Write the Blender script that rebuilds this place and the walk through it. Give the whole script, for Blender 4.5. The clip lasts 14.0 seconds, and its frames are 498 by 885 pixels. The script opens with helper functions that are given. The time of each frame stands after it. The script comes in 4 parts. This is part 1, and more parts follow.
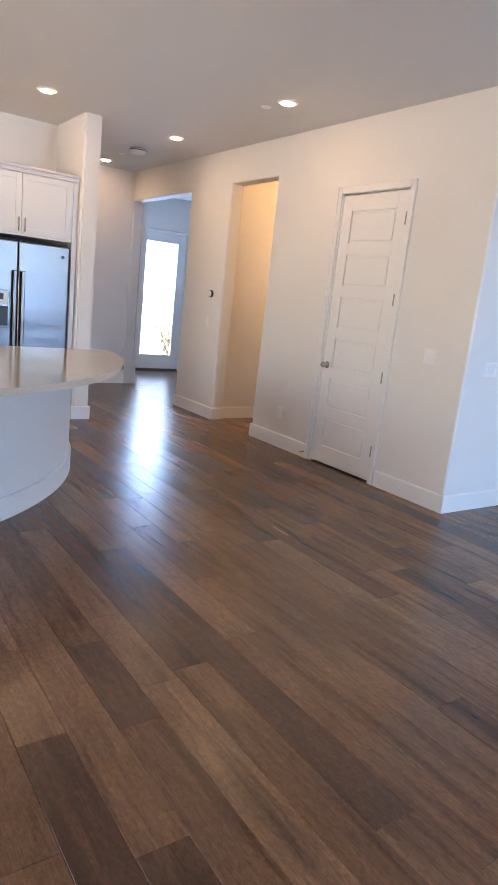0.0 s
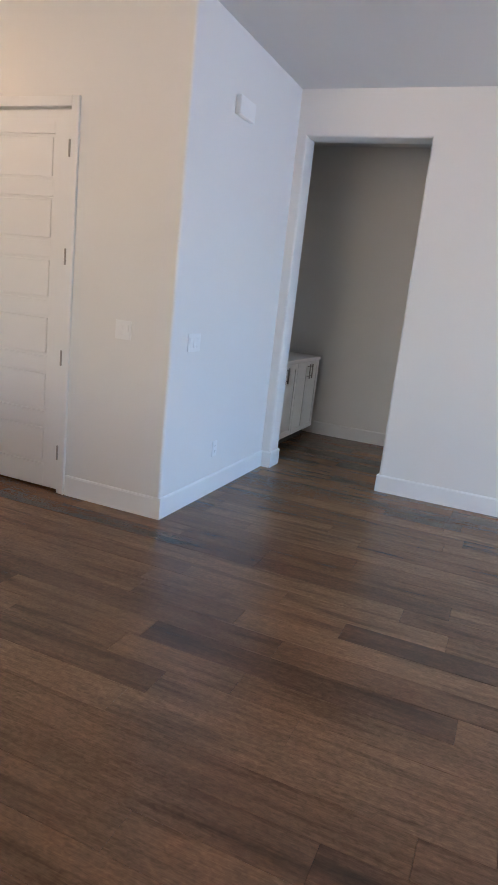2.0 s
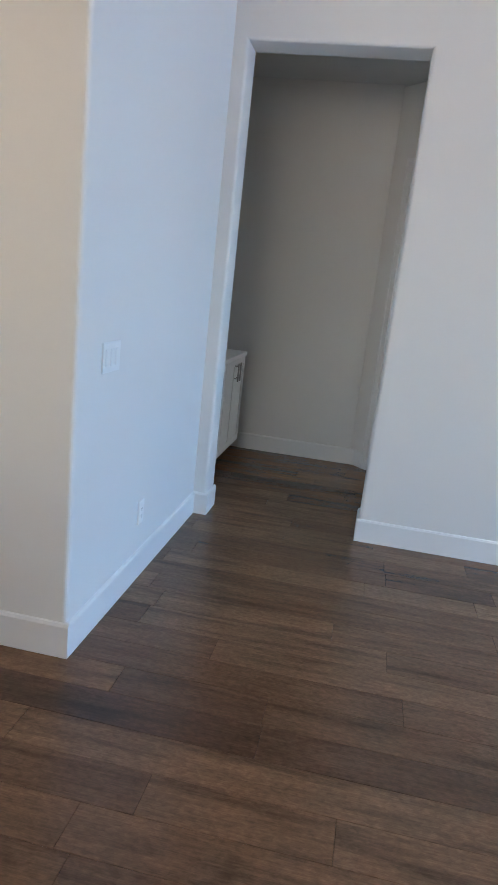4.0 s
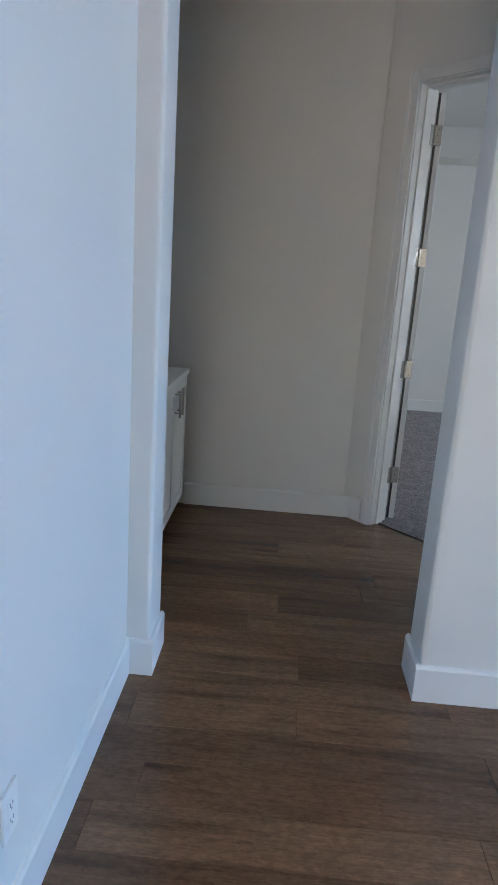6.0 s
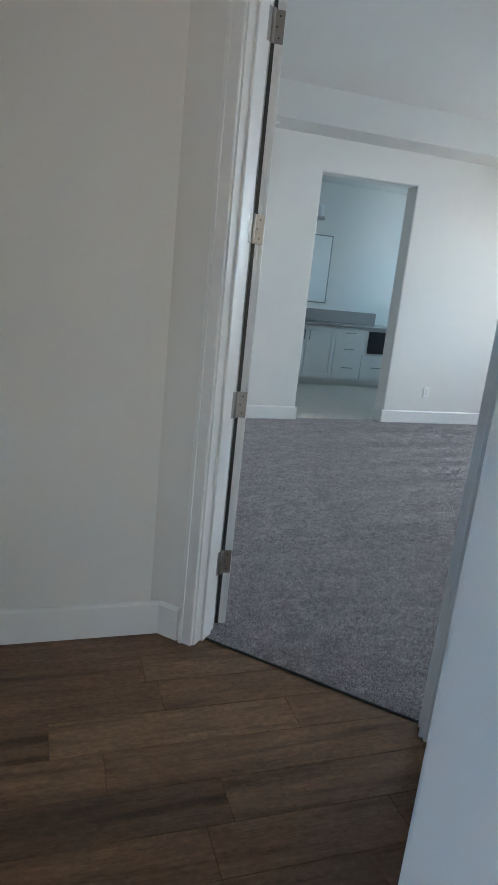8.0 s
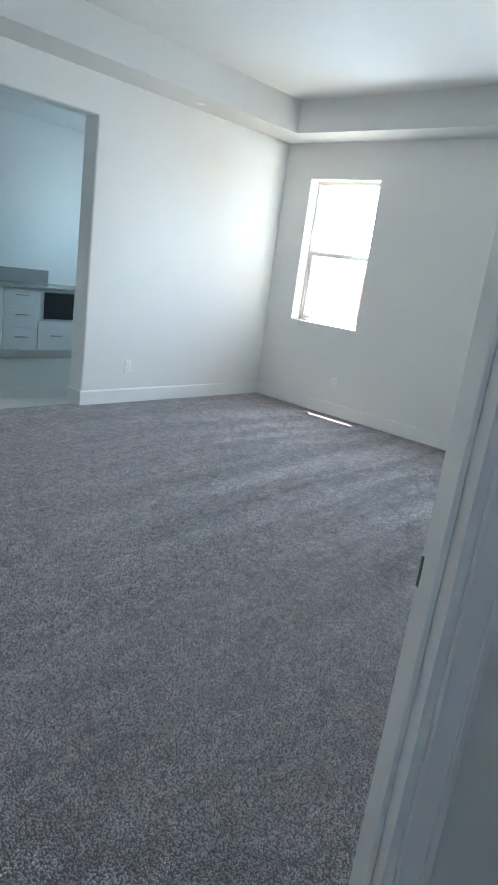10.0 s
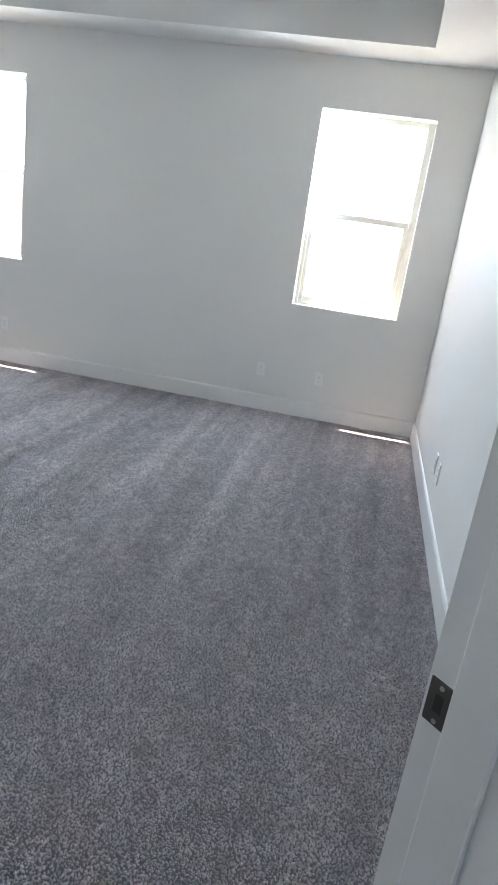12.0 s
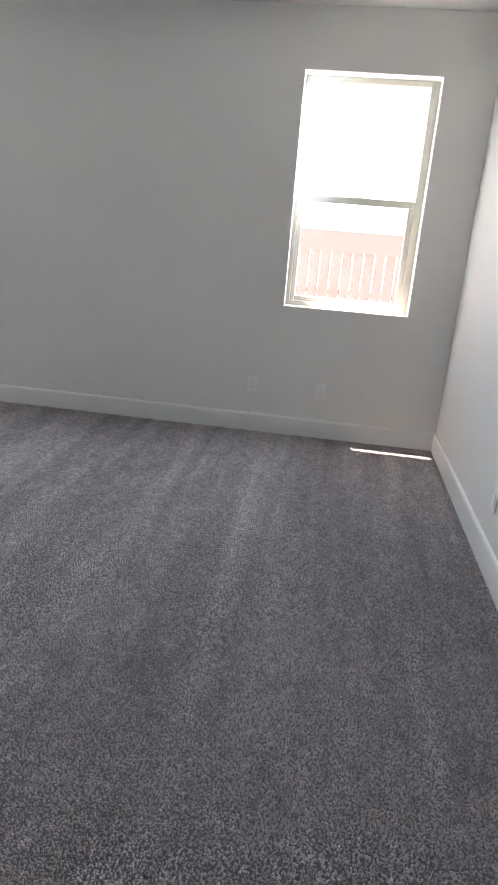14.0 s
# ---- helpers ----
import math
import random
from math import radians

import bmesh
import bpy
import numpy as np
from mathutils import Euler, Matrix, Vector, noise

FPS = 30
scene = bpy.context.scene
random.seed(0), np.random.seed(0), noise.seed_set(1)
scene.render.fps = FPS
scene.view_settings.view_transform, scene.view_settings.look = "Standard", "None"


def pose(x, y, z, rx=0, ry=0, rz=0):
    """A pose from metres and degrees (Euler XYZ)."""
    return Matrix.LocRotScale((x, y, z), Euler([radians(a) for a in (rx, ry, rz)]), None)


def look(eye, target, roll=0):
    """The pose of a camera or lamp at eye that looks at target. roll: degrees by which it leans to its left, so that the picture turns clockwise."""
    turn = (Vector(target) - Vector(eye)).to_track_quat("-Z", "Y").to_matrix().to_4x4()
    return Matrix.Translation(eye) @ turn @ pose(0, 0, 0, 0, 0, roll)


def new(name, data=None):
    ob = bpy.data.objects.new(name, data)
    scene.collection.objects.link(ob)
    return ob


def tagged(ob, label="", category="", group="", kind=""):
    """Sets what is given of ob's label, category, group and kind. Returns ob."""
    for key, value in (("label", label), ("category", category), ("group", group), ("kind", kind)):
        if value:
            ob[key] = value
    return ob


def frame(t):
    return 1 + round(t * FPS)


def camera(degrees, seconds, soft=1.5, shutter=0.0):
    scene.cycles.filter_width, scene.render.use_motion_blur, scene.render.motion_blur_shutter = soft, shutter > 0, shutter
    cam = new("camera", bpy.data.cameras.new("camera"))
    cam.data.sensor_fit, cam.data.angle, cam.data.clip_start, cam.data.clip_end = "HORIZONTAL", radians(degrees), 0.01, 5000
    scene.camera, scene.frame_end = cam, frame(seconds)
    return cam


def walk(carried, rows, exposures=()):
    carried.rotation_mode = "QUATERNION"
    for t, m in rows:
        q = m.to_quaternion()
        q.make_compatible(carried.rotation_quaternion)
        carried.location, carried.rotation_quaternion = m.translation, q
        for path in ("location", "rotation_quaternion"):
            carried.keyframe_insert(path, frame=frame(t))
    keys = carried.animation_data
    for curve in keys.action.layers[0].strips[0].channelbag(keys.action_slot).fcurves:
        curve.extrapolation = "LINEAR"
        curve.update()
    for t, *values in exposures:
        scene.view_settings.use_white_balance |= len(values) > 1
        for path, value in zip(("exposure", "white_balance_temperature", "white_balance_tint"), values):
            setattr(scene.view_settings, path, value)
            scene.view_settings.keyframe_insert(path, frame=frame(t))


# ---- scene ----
cam = camera(42.5, 14.0)
PATH = [
    (0, (2.957, -3.962, 1.43), (1.365, -2.831, 1.0), 6.2),
    (0.5, (2.709, -3.904, 1.454), (1.31, -2.538, 1.033), 6.4),
    (1, (2.459, -3.777, 1.484), (1.268, -2.231, 1.049), 6.2),
    (1.5, (2.217, -3.59, 1.487), (1.213, -1.92, 1.038), 5.8),
    (2, (1.912, -3.378, 1.458), (1.187, -1.569, 1.008), 6.3),
    (2.5, (1.654, -3.109, 1.45), (1.072, -1.251, 0.993), 5.9),
    (4.8, (0.747, -1.309, 1.422), (0.516, 0.619, 0.944), 5.3),
    (5, (0.727, -1.133, 1.414), (0.484, 0.797, 0.946), 3.9),
    (5.5, (0.604, -0.708, 1.415), (0.387, 1.223, 0.942), 3.6),
    (6, (0.478, -0.291, 1.417), (0.383, 1.643, 0.918), 3.8),
    (6.5, (0.408, 0.126, 1.421), (0.424, 2.062, 0.917), 3.9),
    (7, (0.411, 0.552, 1.43), (0.547, 2.478, 0.911), 4.2),
    (7.5, (0.439, 0.937, 1.39), (0.818, 2.84, 0.905), 5.1),
    (8, (0.479, 1.257, 1.434), (1.098, 3.089, 0.924), 5.9),
    (8.5, (0.559, 1.569, 1.444), (1.436, 3.29, 0.923), 6.9),
    (8.7, (0.575, 1.697, 1.435), (1.56, 3.359, 0.92), 7.2),
    (10.8, (0.887, 2.783, 1.409), (2.545, 3.746, 0.841), 7.8),
    (11, (0.908, 2.846, 1.407), (2.613, 3.715, 0.826), 7.8),
    (11.5, (0.997, 2.941, 1.402), (2.821, 3.504, 0.807), 8.4),
    (12, (1.123, 3.035, 1.415), (3.003, 3.334, 0.803), 8.4),
    (12.5, (1.27, 3.141, 1.404), (3.165, 3.309, 0.791), 7.5),
    (13, (1.475, 3.186, 1.415), (3.372, 3.306, 0.794), 6.4),
    (13.5, (1.703, 3.268, 1.419), (3.597, 3.39, 0.788), 5.9),
    (14, (1.91, 3.343, 1.395), (3.798, 3.558, 0.773), 4.7),
]
EXPOSURE = [(0, 3.18, 7250, 20), (1.5, 2.97, 7450, 20), (2.5, 2.88, 7350, 17), (5, 2.93, 6900, 13), (6.0, 2.93, 6900, 14), (6.5, 2.9, 7000, 15), (7.0, 2.88, 7200, 16), (7.5, 2.97, 7150, 14), (8.0, 3.27, 6850, 10), (8.5, 3.43, 6600, 6),
            (11, 3.55, 6800, 11), (12, 3.58, 6950, 14), (12.5, 3.6, 6950, 14), (13, 3.36, 7050, 16), (13.5, 3.05, 7200, 17), (14, 3.07, 7450, 18)]
walk(cam, [(t, look(eye, target, roll)) for t, eye, target, roll in PATH], EXPOSURE)

# ---- world, sun, large lights ----
SUN_FROM = Vector((0.186, 0.26, 1.0)).normalized()
world = bpy.data.worlds.new("sky")
scene.world = world
world.use_nodes = True
wt = world.node_tree
sky = wt.nodes.new("ShaderNodeTexSky")
sky.sky_type, sky.sun_disc = "NISHITA", False
sky.sun_elevation, sky.sun_rotation = math.asin(SUN_FROM.z), math.atan2(SUN_FROM.x, SUN_FROM.y)
wt.nodes["Background"].inputs["Strength"].default_value = 0.15
wt.links.new(sky.outputs["Color"], wt.nodes["Background"].inputs["Color"])
sun = new("sun", bpy.data.lights.new("sun", "SUN"))
sun.data.energy, sun.data.angle, sun.data.color = 4.5, radians(0.5), (1.0, 0.95, 0.88)
sun.matrix_world = look(SUN_FROM * 30, (0, 0, 0))


def window_light(name, place, target, width, height, watts, color):
    """Daylight that comes in through a window's opening."""
    ob = new(name, bpy.data.lights.new(name, "AREA"))
    ob.data.shape, ob.data.size, ob.data.size_y, ob.data.energy, ob.data.color = "RECTANGLE", width, height, watts, color
    ob.matrix_world = look(place, target)
    return ob


# The living side's windows are unseen; both lamps are placed to suit its walls.
window_light("east_unseen_window_daylight", (6.42, 0.25, 1.35), (0, 0.45, -0.8), 2.4, 2.3, 13.5, (0.13, 0.49, 1.0)).data.spread = radians(130)
window_light("south_unseen_window_daylight", (-0.6, -7.4, 1.35), (0.6, -2.6, 0.0), 4.2, 2.3, 3.5, (1.0, 0.82, 0.64)).data.spread = radians(130)
window_light("bath_window_daylight", (6.22, 9.0, 1.7), (4, 9.0, 1.7), 0.4, 0.7, 1.5, (0.38, 0.72, 1.0))
for y, aim in ((3.46, 6.6), (6.33, 3.5)):
    window_light("bedroom_window_daylight", (6.58, y, 2.01), (2.0, aim, 0.2), 0.40, 0.62, 4.5, (0.61, 0.82, 1.0)).data.spread = radians(140)
window_light("entry_door_daylight", (-7.82, 1.335, 1.78), (0, 1.335, 1.78), 0.58, 0.95, 3.9, (0.27, 0.54, 1.0))

# ---- materials ----


def material(name, color, rough=0.5, metal=0.0, bump=0.0, scale=200.0, vary=0.06, patch=3.0, spec=0.5, rough_vary=0.08):
    """A surface with broad tone changes, fine relief and uneven gloss."""
    m = bpy.data.materials.new(name)
    m.use_nodes = True
    t = m.node_tree
    b = t.nodes["Principled BSDF"]
    b.inputs["Metallic"].default_value = metal
    b.inputs["Specular IOR Level"].default_value = spec
    pos = t.nodes.new("ShaderNodeNewGeometry")
    big = t.nodes.new("ShaderNodeTexNoise")
    big.inputs["Scale"].default_value, big.inputs["Detail"].default_value = patch, 6
    t.links.new(pos.outputs["Position"], big.inputs["Vector"])
    mix = t.nodes.new("ShaderNodeMix")
    mix.data_type = "RGBA"
    mix.inputs["A"].default_value = (*[c * (1 - vary) for c in color], 1)
    mix.inputs["B"].default_value = (*[min(1, c * (1 + vary)) for c in color], 1)
    t.links.new(big.outputs["Fac"], mix.inputs["Factor"])
    t.links.new(mix.outputs["Result"], b.inputs["Base Color"])
    fine = t.nodes.new("ShaderNodeTexNoise")
    fine.inputs["Scale"].default_value, fine.inputs["Detail"].default_value = scale, 3
    t.links.new(pos.outputs["Position"], fine.inputs["Vector"])
    ramp = t.nodes.new("ShaderNodeMapRange")
    ramp.inputs["To Min"].default_value, ramp.inputs["To Max"].default_value = max(0.02, rough - rough_vary), min(1, rough + rough_vary)
    t.links.new(big.outputs["Fac"], ramp.inputs["Value"])
    t.links.new(ramp.outputs["Result"], b.inputs["Roughness"])
    if bump:
        node = t.nodes.new("ShaderNodeBump")
        node.inputs["Strength"].default_value, node.inputs["Distance"].default_value = bump, 0.002
        t.links.new(fine.outputs["Fac"], node.inputs["Height"])
        t.links.new(node.outputs["Normal"], b.inputs["Normal"])
    return m


def wood_floor(name, by_island):
    """Hickory planks in a mid-brown stain: tone by plank, long grain, dark streaks and knots."""
    m = bpy.data.materials.new(name)
    m.use_nodes = True
    t = m.node_tree
    b = t.nodes["Principled BSDF"]
    geo, info = t.nodes.new("ShaderNodeNewGeometry"), t.nodes.new("ShaderNodeObjectInfo")
    pick = geo.outputs["Random Per Island"] if by_island else info.outputs["Random"]
    shift = t.nodes.new("ShaderNodeVectorMath")
    shift.operation = "MULTIPLY_ADD"
    shift.inputs[1].default_value = (17.0, 31.0, 9.0)
    t.links.new(pick, shift.inputs[0])
    t.links.new(geo.outputs["Position"], shift.inputs[2])

    def noise_at(scale, detail, stretch, distortion=0.0):
        s = t.nodes.new("ShaderNodeVectorMath")
        s.operation = "MULTIPLY"
        s.inputs[1].default_value = stretch
        t.links.new(shift.outputs["Vector"], s.inputs[0])
        n = t.nodes.new("ShaderNodeTexNoise")
        n.inputs["Scale"].default_value, n.inputs["Detail"].default_value, n.inputs["Distortion"].default_value = scale, detail, distortion
        t.links.new(s.outputs["Vector"], n.inputs["Vector"])
        return n.outputs["Fac"]

    tone = t.nodes.new("ShaderNodeValToRGB")
    stops = ((0.0, (0.092, 0.045, 0.025)), (0.2, (0.142, 0.070, 0.036)), (0.6, (0.178, 0.090, 0.046)), (1.0, (0.212, 0.113, 0.060)))
    for n, (at, c) in enumerate(stops):
        e = tone.color_ramp.elements[n] if n < 2 else tone.color_ramp.elements.new(at)
        e.position, e.color = at, (*c, 1)
    t.links.new(pick, tone.inputs["Fac"])

    def shade(color, fac, lo, hi, dark, light):
        r = t.nodes.new("ShaderNodeMapRange")
        r.inputs["From Min"].default_value, r.inputs["From Max"].default_value = lo, hi
        r.inputs["To Min"].default_value, r.inputs["To Max"].default_value = dark, light
        t.links.new(fac, r.inputs["Value"])
        x = t.nodes.new("ShaderNodeVectorMath")
        x.operation = "SCALE"
        t.links.new(color, x.inputs[0])
        t.links.new(r.outputs["Result"], x.inputs["Scale"])
        return x.outputs["Vector"]

    grain = noise_at(9.0, 9, (1.2, 22.0, 1.0), 0.6)
    pores = noise_at(60.0, 4, (1.0, 9.0, 1.0), 0.2)
    figure = noise_at(5.0, 6, (1.0, 7.0, 1.0), 0.2)
    streak = noise_at(2.0, 6, (0.7, 7.5, 1.0), 0.1)
    cloud = noise_at(2.4, 6, (1.0, 4.0, 1.0), 0.1)
    knot = noise_at(3.4, 1, (1.0, 2.2, 1.0), 0.0)
    curl = noise_at(26.0, 4, (1.6, 2.6, 1.0), 0.6)
    color = shade(tone.outputs["Color"], grain, 0.25, 0.75, 0.80, 1.20)
    color = shade(color, cloud, 0.3, 0.7, 0.84, 1.16)
    color = shade(color, pores, 0.3, 0.7, 0.90, 1.10)
    color = shade(color, figure, 0.25, 0.75, 0.86, 1.14)
    color = shade(color, streak, 0.30, 0.48, 0.60, 1.09)
    color = shade(color, knot, 0.12, 0.19, 0.40, 1.0)
    color = shade(color, curl, 0.3, 0.7, 0.80, 1.18)
    t.links.new(color, b.inputs["Base Color"])
    b.inputs["Specular IOR Level"].default_value = 0.45
    rough = t.nodes.new("ShaderNodeMapRange")
    rough.inputs["To Min"].default_value, rough.inputs["To Max"].default_value = 0.22, 0.29
    t.links.new(cloud, rough.inputs["Value"])
    t.links.new(rough.outputs["Result"], b.inputs["Roughness"])
    bump = t.nodes.new("ShaderNodeBump")
    bump.inputs["Strength"].default_value, bump.inputs["Distance"].default_value = 0.14, 0.0015
    t.links.new(grain, bump.inputs["Height"])
    t.links.new(bump.outputs["Normal"], b.inputs["Normal"])
    return m


def carpet_material(name):
    """Cut-pile carpet: grey tufts that differ one by one."""
    m = bpy.data.materials.new(name)
    m.use_nodes = True
    t = m.node_tree
    b = t.nodes["Principled BSDF"]
    geo = t.nodes.new("ShaderNodeNewGeometry")
    ramp = t.nodes.new("ShaderNodeValToRGB")
    for n, (at, c) in enumerate(((0.0, (0.270, 0.236, 0.243)), (0.2, (0.412, 0.369, 0.379)), (0.75, (0.490, 0.441, 0.452)), (1.0, (0.575, 0.521, 0.531)))):
        e = ramp.color_ramp.elements[n] if n < 2 else ramp.color_ramp.elements.new(at)
        e.position, e.color = at, (*c, 1)
    t.links.new(geo.outputs["Random Per Island"], ramp.inputs["Fac"])
    cloud = t.nodes.new("ShaderNodeTexNoise")
    cloud.inputs["Scale"].default_value, cloud.inputs["Detail"].default_value = 26.0, 4
    t.links.new(geo.outputs["Position"], cloud.inputs["Vector"])
    gain = t.nodes.new("ShaderNodeMapRange")
    gain.inputs["From Min"].default_value, gain.inputs["From Max"].default_value = 0.3, 0.7
    gain.inputs["To Min"].default_value, gain.inputs["To Max"].default_value = 0.86, 1.14
    t.links.new(cloud.outputs["Fac"], gain.inputs["Value"])
    # nap: pile shading put into the colour: lanes that the vacuum brushed one way or the other by the window wall, and
    # footprints all over
    spot = t.nodes.new("ShaderNodeSeparateXYZ")
    t.links.new(geo.outputs["Position"], spot.inputs["Vector"])

    def ranged(value, lo, hi, to0, to1):
        g = t.nodes.new("ShaderNodeMapRange")
        for nm, x in (("From Min", lo), ("From Max", hi)):
            g.inputs[nm].default_value = x
        for nm, x in (("To Min", to0), ("To Max", to1)):
            if isinstance(x, float):
                g.inputs[nm].default_value = x
            else:
                t.links.new(x, g.inputs[nm])
        t.links.new(value, g.inputs["Value"])
        return g.outputs["Result"]

    def nap_noise(stretch, scale):
        v, n = t.nodes.new("ShaderNodeVectorMath"), t.nodes.new("ShaderNodeTexNoise")
        v.operation = "MULTIPLY"
        v.inputs[1].default_value = stretch
        n.inputs["Scale"].default_value, n.inputs["Detail"].default_value, n.inputs["Distortion"].default_value = scale, 3, 0.3
        t.links.new(geo.outputs["Position"], v.inputs[0])
        t.links.new(v.outputs["Vector"], n.inputs["Vector"])
        return n.outputs["Fac"]

    lanes = ranged(nap_noise((0.28, 4.6, 0.0), 1.0), 0.36, 0.64, 0.80, 1.20)
    lanes = ranged(spot.outputs["X"], 2.4, 4.4, 1.0, lanes)
    lanes = ranged(spot.outputs["Y"], 5.0, 6.2, lanes, 1.0)
    nap = [lanes, ranged(nap_noise((1.0, 1.5, 0.0), 7.0), 0.36, 0.64, 0.90, 1.10), ranged(nap_noise((1.0, 1.0, 0.0), 38.0), 0.36, 0.64, 0.86, 1.14)]
    color = ramp.outputs["Color"]
    for fac in (gain.outputs["Result"], *nap):
        tint = t.nodes.new("ShaderNodeVectorMath")
        tint.operation = "SCALE"
        t.links.new(color, tint.inputs[0])
        t.links.new(fac, tint.inputs["Scale"])
        color = tint.outputs["Vector"]
    t.links.new(tint.outputs["Vector"], b.inputs["Base Color"])
    b.inputs["Roughness"].default_value = 0.95
    b.inputs["Specular IOR Level"].default_value = 0.05
    b.inputs["Sheen Weight"].default_value = 0.15
    return m


def speckled(name, base, speck, scale, rough):
    """Quartz or granite: a fine mix of two stones."""
    m = material(name, base, rough, vary=0.04, rough_vary=0.03)
    t = m.node_tree
    b = t.nodes["Principled BSDF"]
    v = t.nodes.new("ShaderNodeTexNoise")
    v.inputs["Scale"].default_value, v.inputs["Detail"].default_value = scale, 5
    geo = t.nodes.new("ShaderNodeNewGeometry")
    t.links.new(geo.outputs["Position"], v.inputs["Vector"])
    r = t.nodes.new("ShaderNodeMapRange")
    r.inputs["From Min"].default_value, r.inputs["From Max"].default_value = 0.56, 0.7
    t.links.new(v.outputs["Fac"], r.inputs["Value"])
    mix = t.nodes.new("ShaderNodeMix")
    mix.data_type = "RGBA"
    mix.inputs["A"].default_value, mix.inputs["B"].default_value = (*base, 1), (*speck, 1)
    t.links.new(r.outputs["Result"], mix.inputs["Factor"])
    t.links.new(mix.outputs["Result"], b.inputs["Base Color"])
    return m


def steel_material(name):
    """Brushed stainless steel: fine upright brushing."""
    m = material(name, (0.15, 0.153, 0.157), 0.25, 1.0, rough_vary=0.03)
    t = m.node_tree
    b = t.nodes["Principled BSDF"]
    b.inputs["Anisotropic"].default_value = 0.5
    geo, wave = t.nodes.new("ShaderNodeNewGeometry"), t.nodes.new("ShaderNodeTexNoise")
    squash, bump = t.nodes.new("ShaderNodeVectorMath"), t.nodes.new("ShaderNodeBump")
    squash.operation = "MULTIPLY"
    squash.inputs[1].default_value = (0.4, 0.4, 3.6)
    wave.inputs["Scale"].default_value, wave.inputs["Detail"].default_value = 1.4, 2
    bump.inputs["Strength"].default_value, bump.inputs["Distance"].default_value = 0.16, 0.03
    t.links.new(geo.outputs["Position"], squash.inputs[0])
    t.links.new(squash.outputs["Vector"], wave.inputs["Vector"])
    t.links.new(wave.outputs["Fac"], bump.inputs["Height"])
    t.links.new(bump.outputs["Normal"], b.inputs["Normal"])
    return m


def glowing(name, color, strength):
    m = bpy.data.materials.new(name)
    m.use_nodes = True
    b = m.node_tree.nodes["Principled BSDF"]
    b.inputs["Base Color"].default_value = (0.8, 0.8, 0.8, 1)
    b.inputs["Emission Color"].default_value, b.inputs["Emission Strength"].default_value = (*color, 1), strength
    return m


def glass_material(name):
    m = bpy.data.materials.new(name)
    m.use_nodes = True
    b = m.node_tree.nodes["Principled BSDF"]
    b.inputs["Base Color"].default_value = (1, 1, 1, 1)
    b.inputs["Roughness"].default_value, b.inputs["IOR"].default_value = 0.0, 1.45
    b.inputs["Transmission Weight"].default_value = 1.0
    return m


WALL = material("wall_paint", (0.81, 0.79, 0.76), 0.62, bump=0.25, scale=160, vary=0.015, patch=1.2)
# Ceilings share the walls' white; their shade is put into this darker tone.
CEIL = material("shaded_ceiling_paint", (0.71, 0.70, 0.68), 0.8, bump=0.3, scale=140, vary=0.015, patch=1.0)
TRIM = material("trim_paint", (0.85, 0.84, 0.825), 0.38, bump=0.05, scale=90, vary=0.015)
CABINET = material("cabinet_paint", (0.80, 0.79, 0.77), 0.4, bump=0.04, scale=90, vary=0.015)
PLATE = material("white_plastic", (0.87, 0.865, 0.85), 0.35, vary=0.01)
NICKEL = material("satin_nickel", (0.40, 0.38, 0.355), 0.33, 1.0, vary=0.05)
BRONZE = material("dark_bronze", (0.10, 0.09, 0.085), 0.42, 0.9, vary=0.1)
GREY = material("grey_plastic", (0.5, 0.49, 0.47), 0.5, vary=0.02)
SLOT = material("dark_slot", (0.30, 0.295, 0.29), 0.6, vary=0.05)
BLACK = material("black_plastic", (0.02, 0.02, 0.022), 0.4, vary=0.1)
DARK = material("shadow_gap", (0.03, 0.028, 0.026), 0.8, vary=0.1)
STEEL = steel_material("stainless_steel")
QUARTZ = speckled("cream_quartz", (0.74, 0.63, 0.49), (0.48, 0.46, 0.44), 140, 0.06)
GRANITE = speckled("grey_granite", (0.36, 0.34, 0.33), (0.16, 0.15, 0.15), 90, 0.2)
TILE = material("bath_tile", (0.56, 0.51, 0.46), 0.4, bump=0.05, vary=0.1)
GROUT = material("tile_grout", (0.48, 0.44, 0.40), 0.9, bump=0.3, vary=0.1)
VINYL = material("window_vinyl", (0.72, 0.70, 0.64), 0.4, vary=0.02)
GLASS = glass_material("clear_glass")
MIRROR = material("mirror_silver", (0.9, 0.92, 0.92), 0.03, 1.0, vary=0.0, rough_vary=0.01)
LAMP_GLOW = glowing("warm_lamp_glow", (1.0, 0.69, 0.40), 16.0)
JOINT = material("plank_joint", (0.15, 0.095, 0.06), 0.6, vary=0.1)
FOYER_GLOW = glowing("passage_lamp_glow", (1.0, 0.62, 0.28), 62.0)
FROST = material("frosted_glass", (0.80, 0.80, 0.78), 0.3, vary=0.01)
PLANK = wood_floor("hickory_plank", False)
PLANKS_FAR = wood_floor("hickory_planks_far", True)
CARPET = carpet_material("grey_carpet_pile")
BACKING = material("carpet_backing", (0.19, 0.172, 0.181), 0.95, bump=0.5, scale=300, vary=0.2, patch=60)
CEDAR = material("cedar_fence", (0.40, 0.18, 0.165), 0.75, bump=0.3, scale=60, vary=0.25, patch=9)
EARTH = material("gravel_ground", (0.46, 0.43, 0.37), 0.95, bump=0.6, scale=30, vary=0.2, patch=2)
LEAF = material("shrub_leaf", (0.12, 0.14, 0.085), 0.6, vary=0.35, patch=20)
BARK = material("shrub_bark", (0.14, 0.10, 0.07), 0.85, bump=0.4, scale=60, vary=0.2)

# ---- helpers for meshes ----


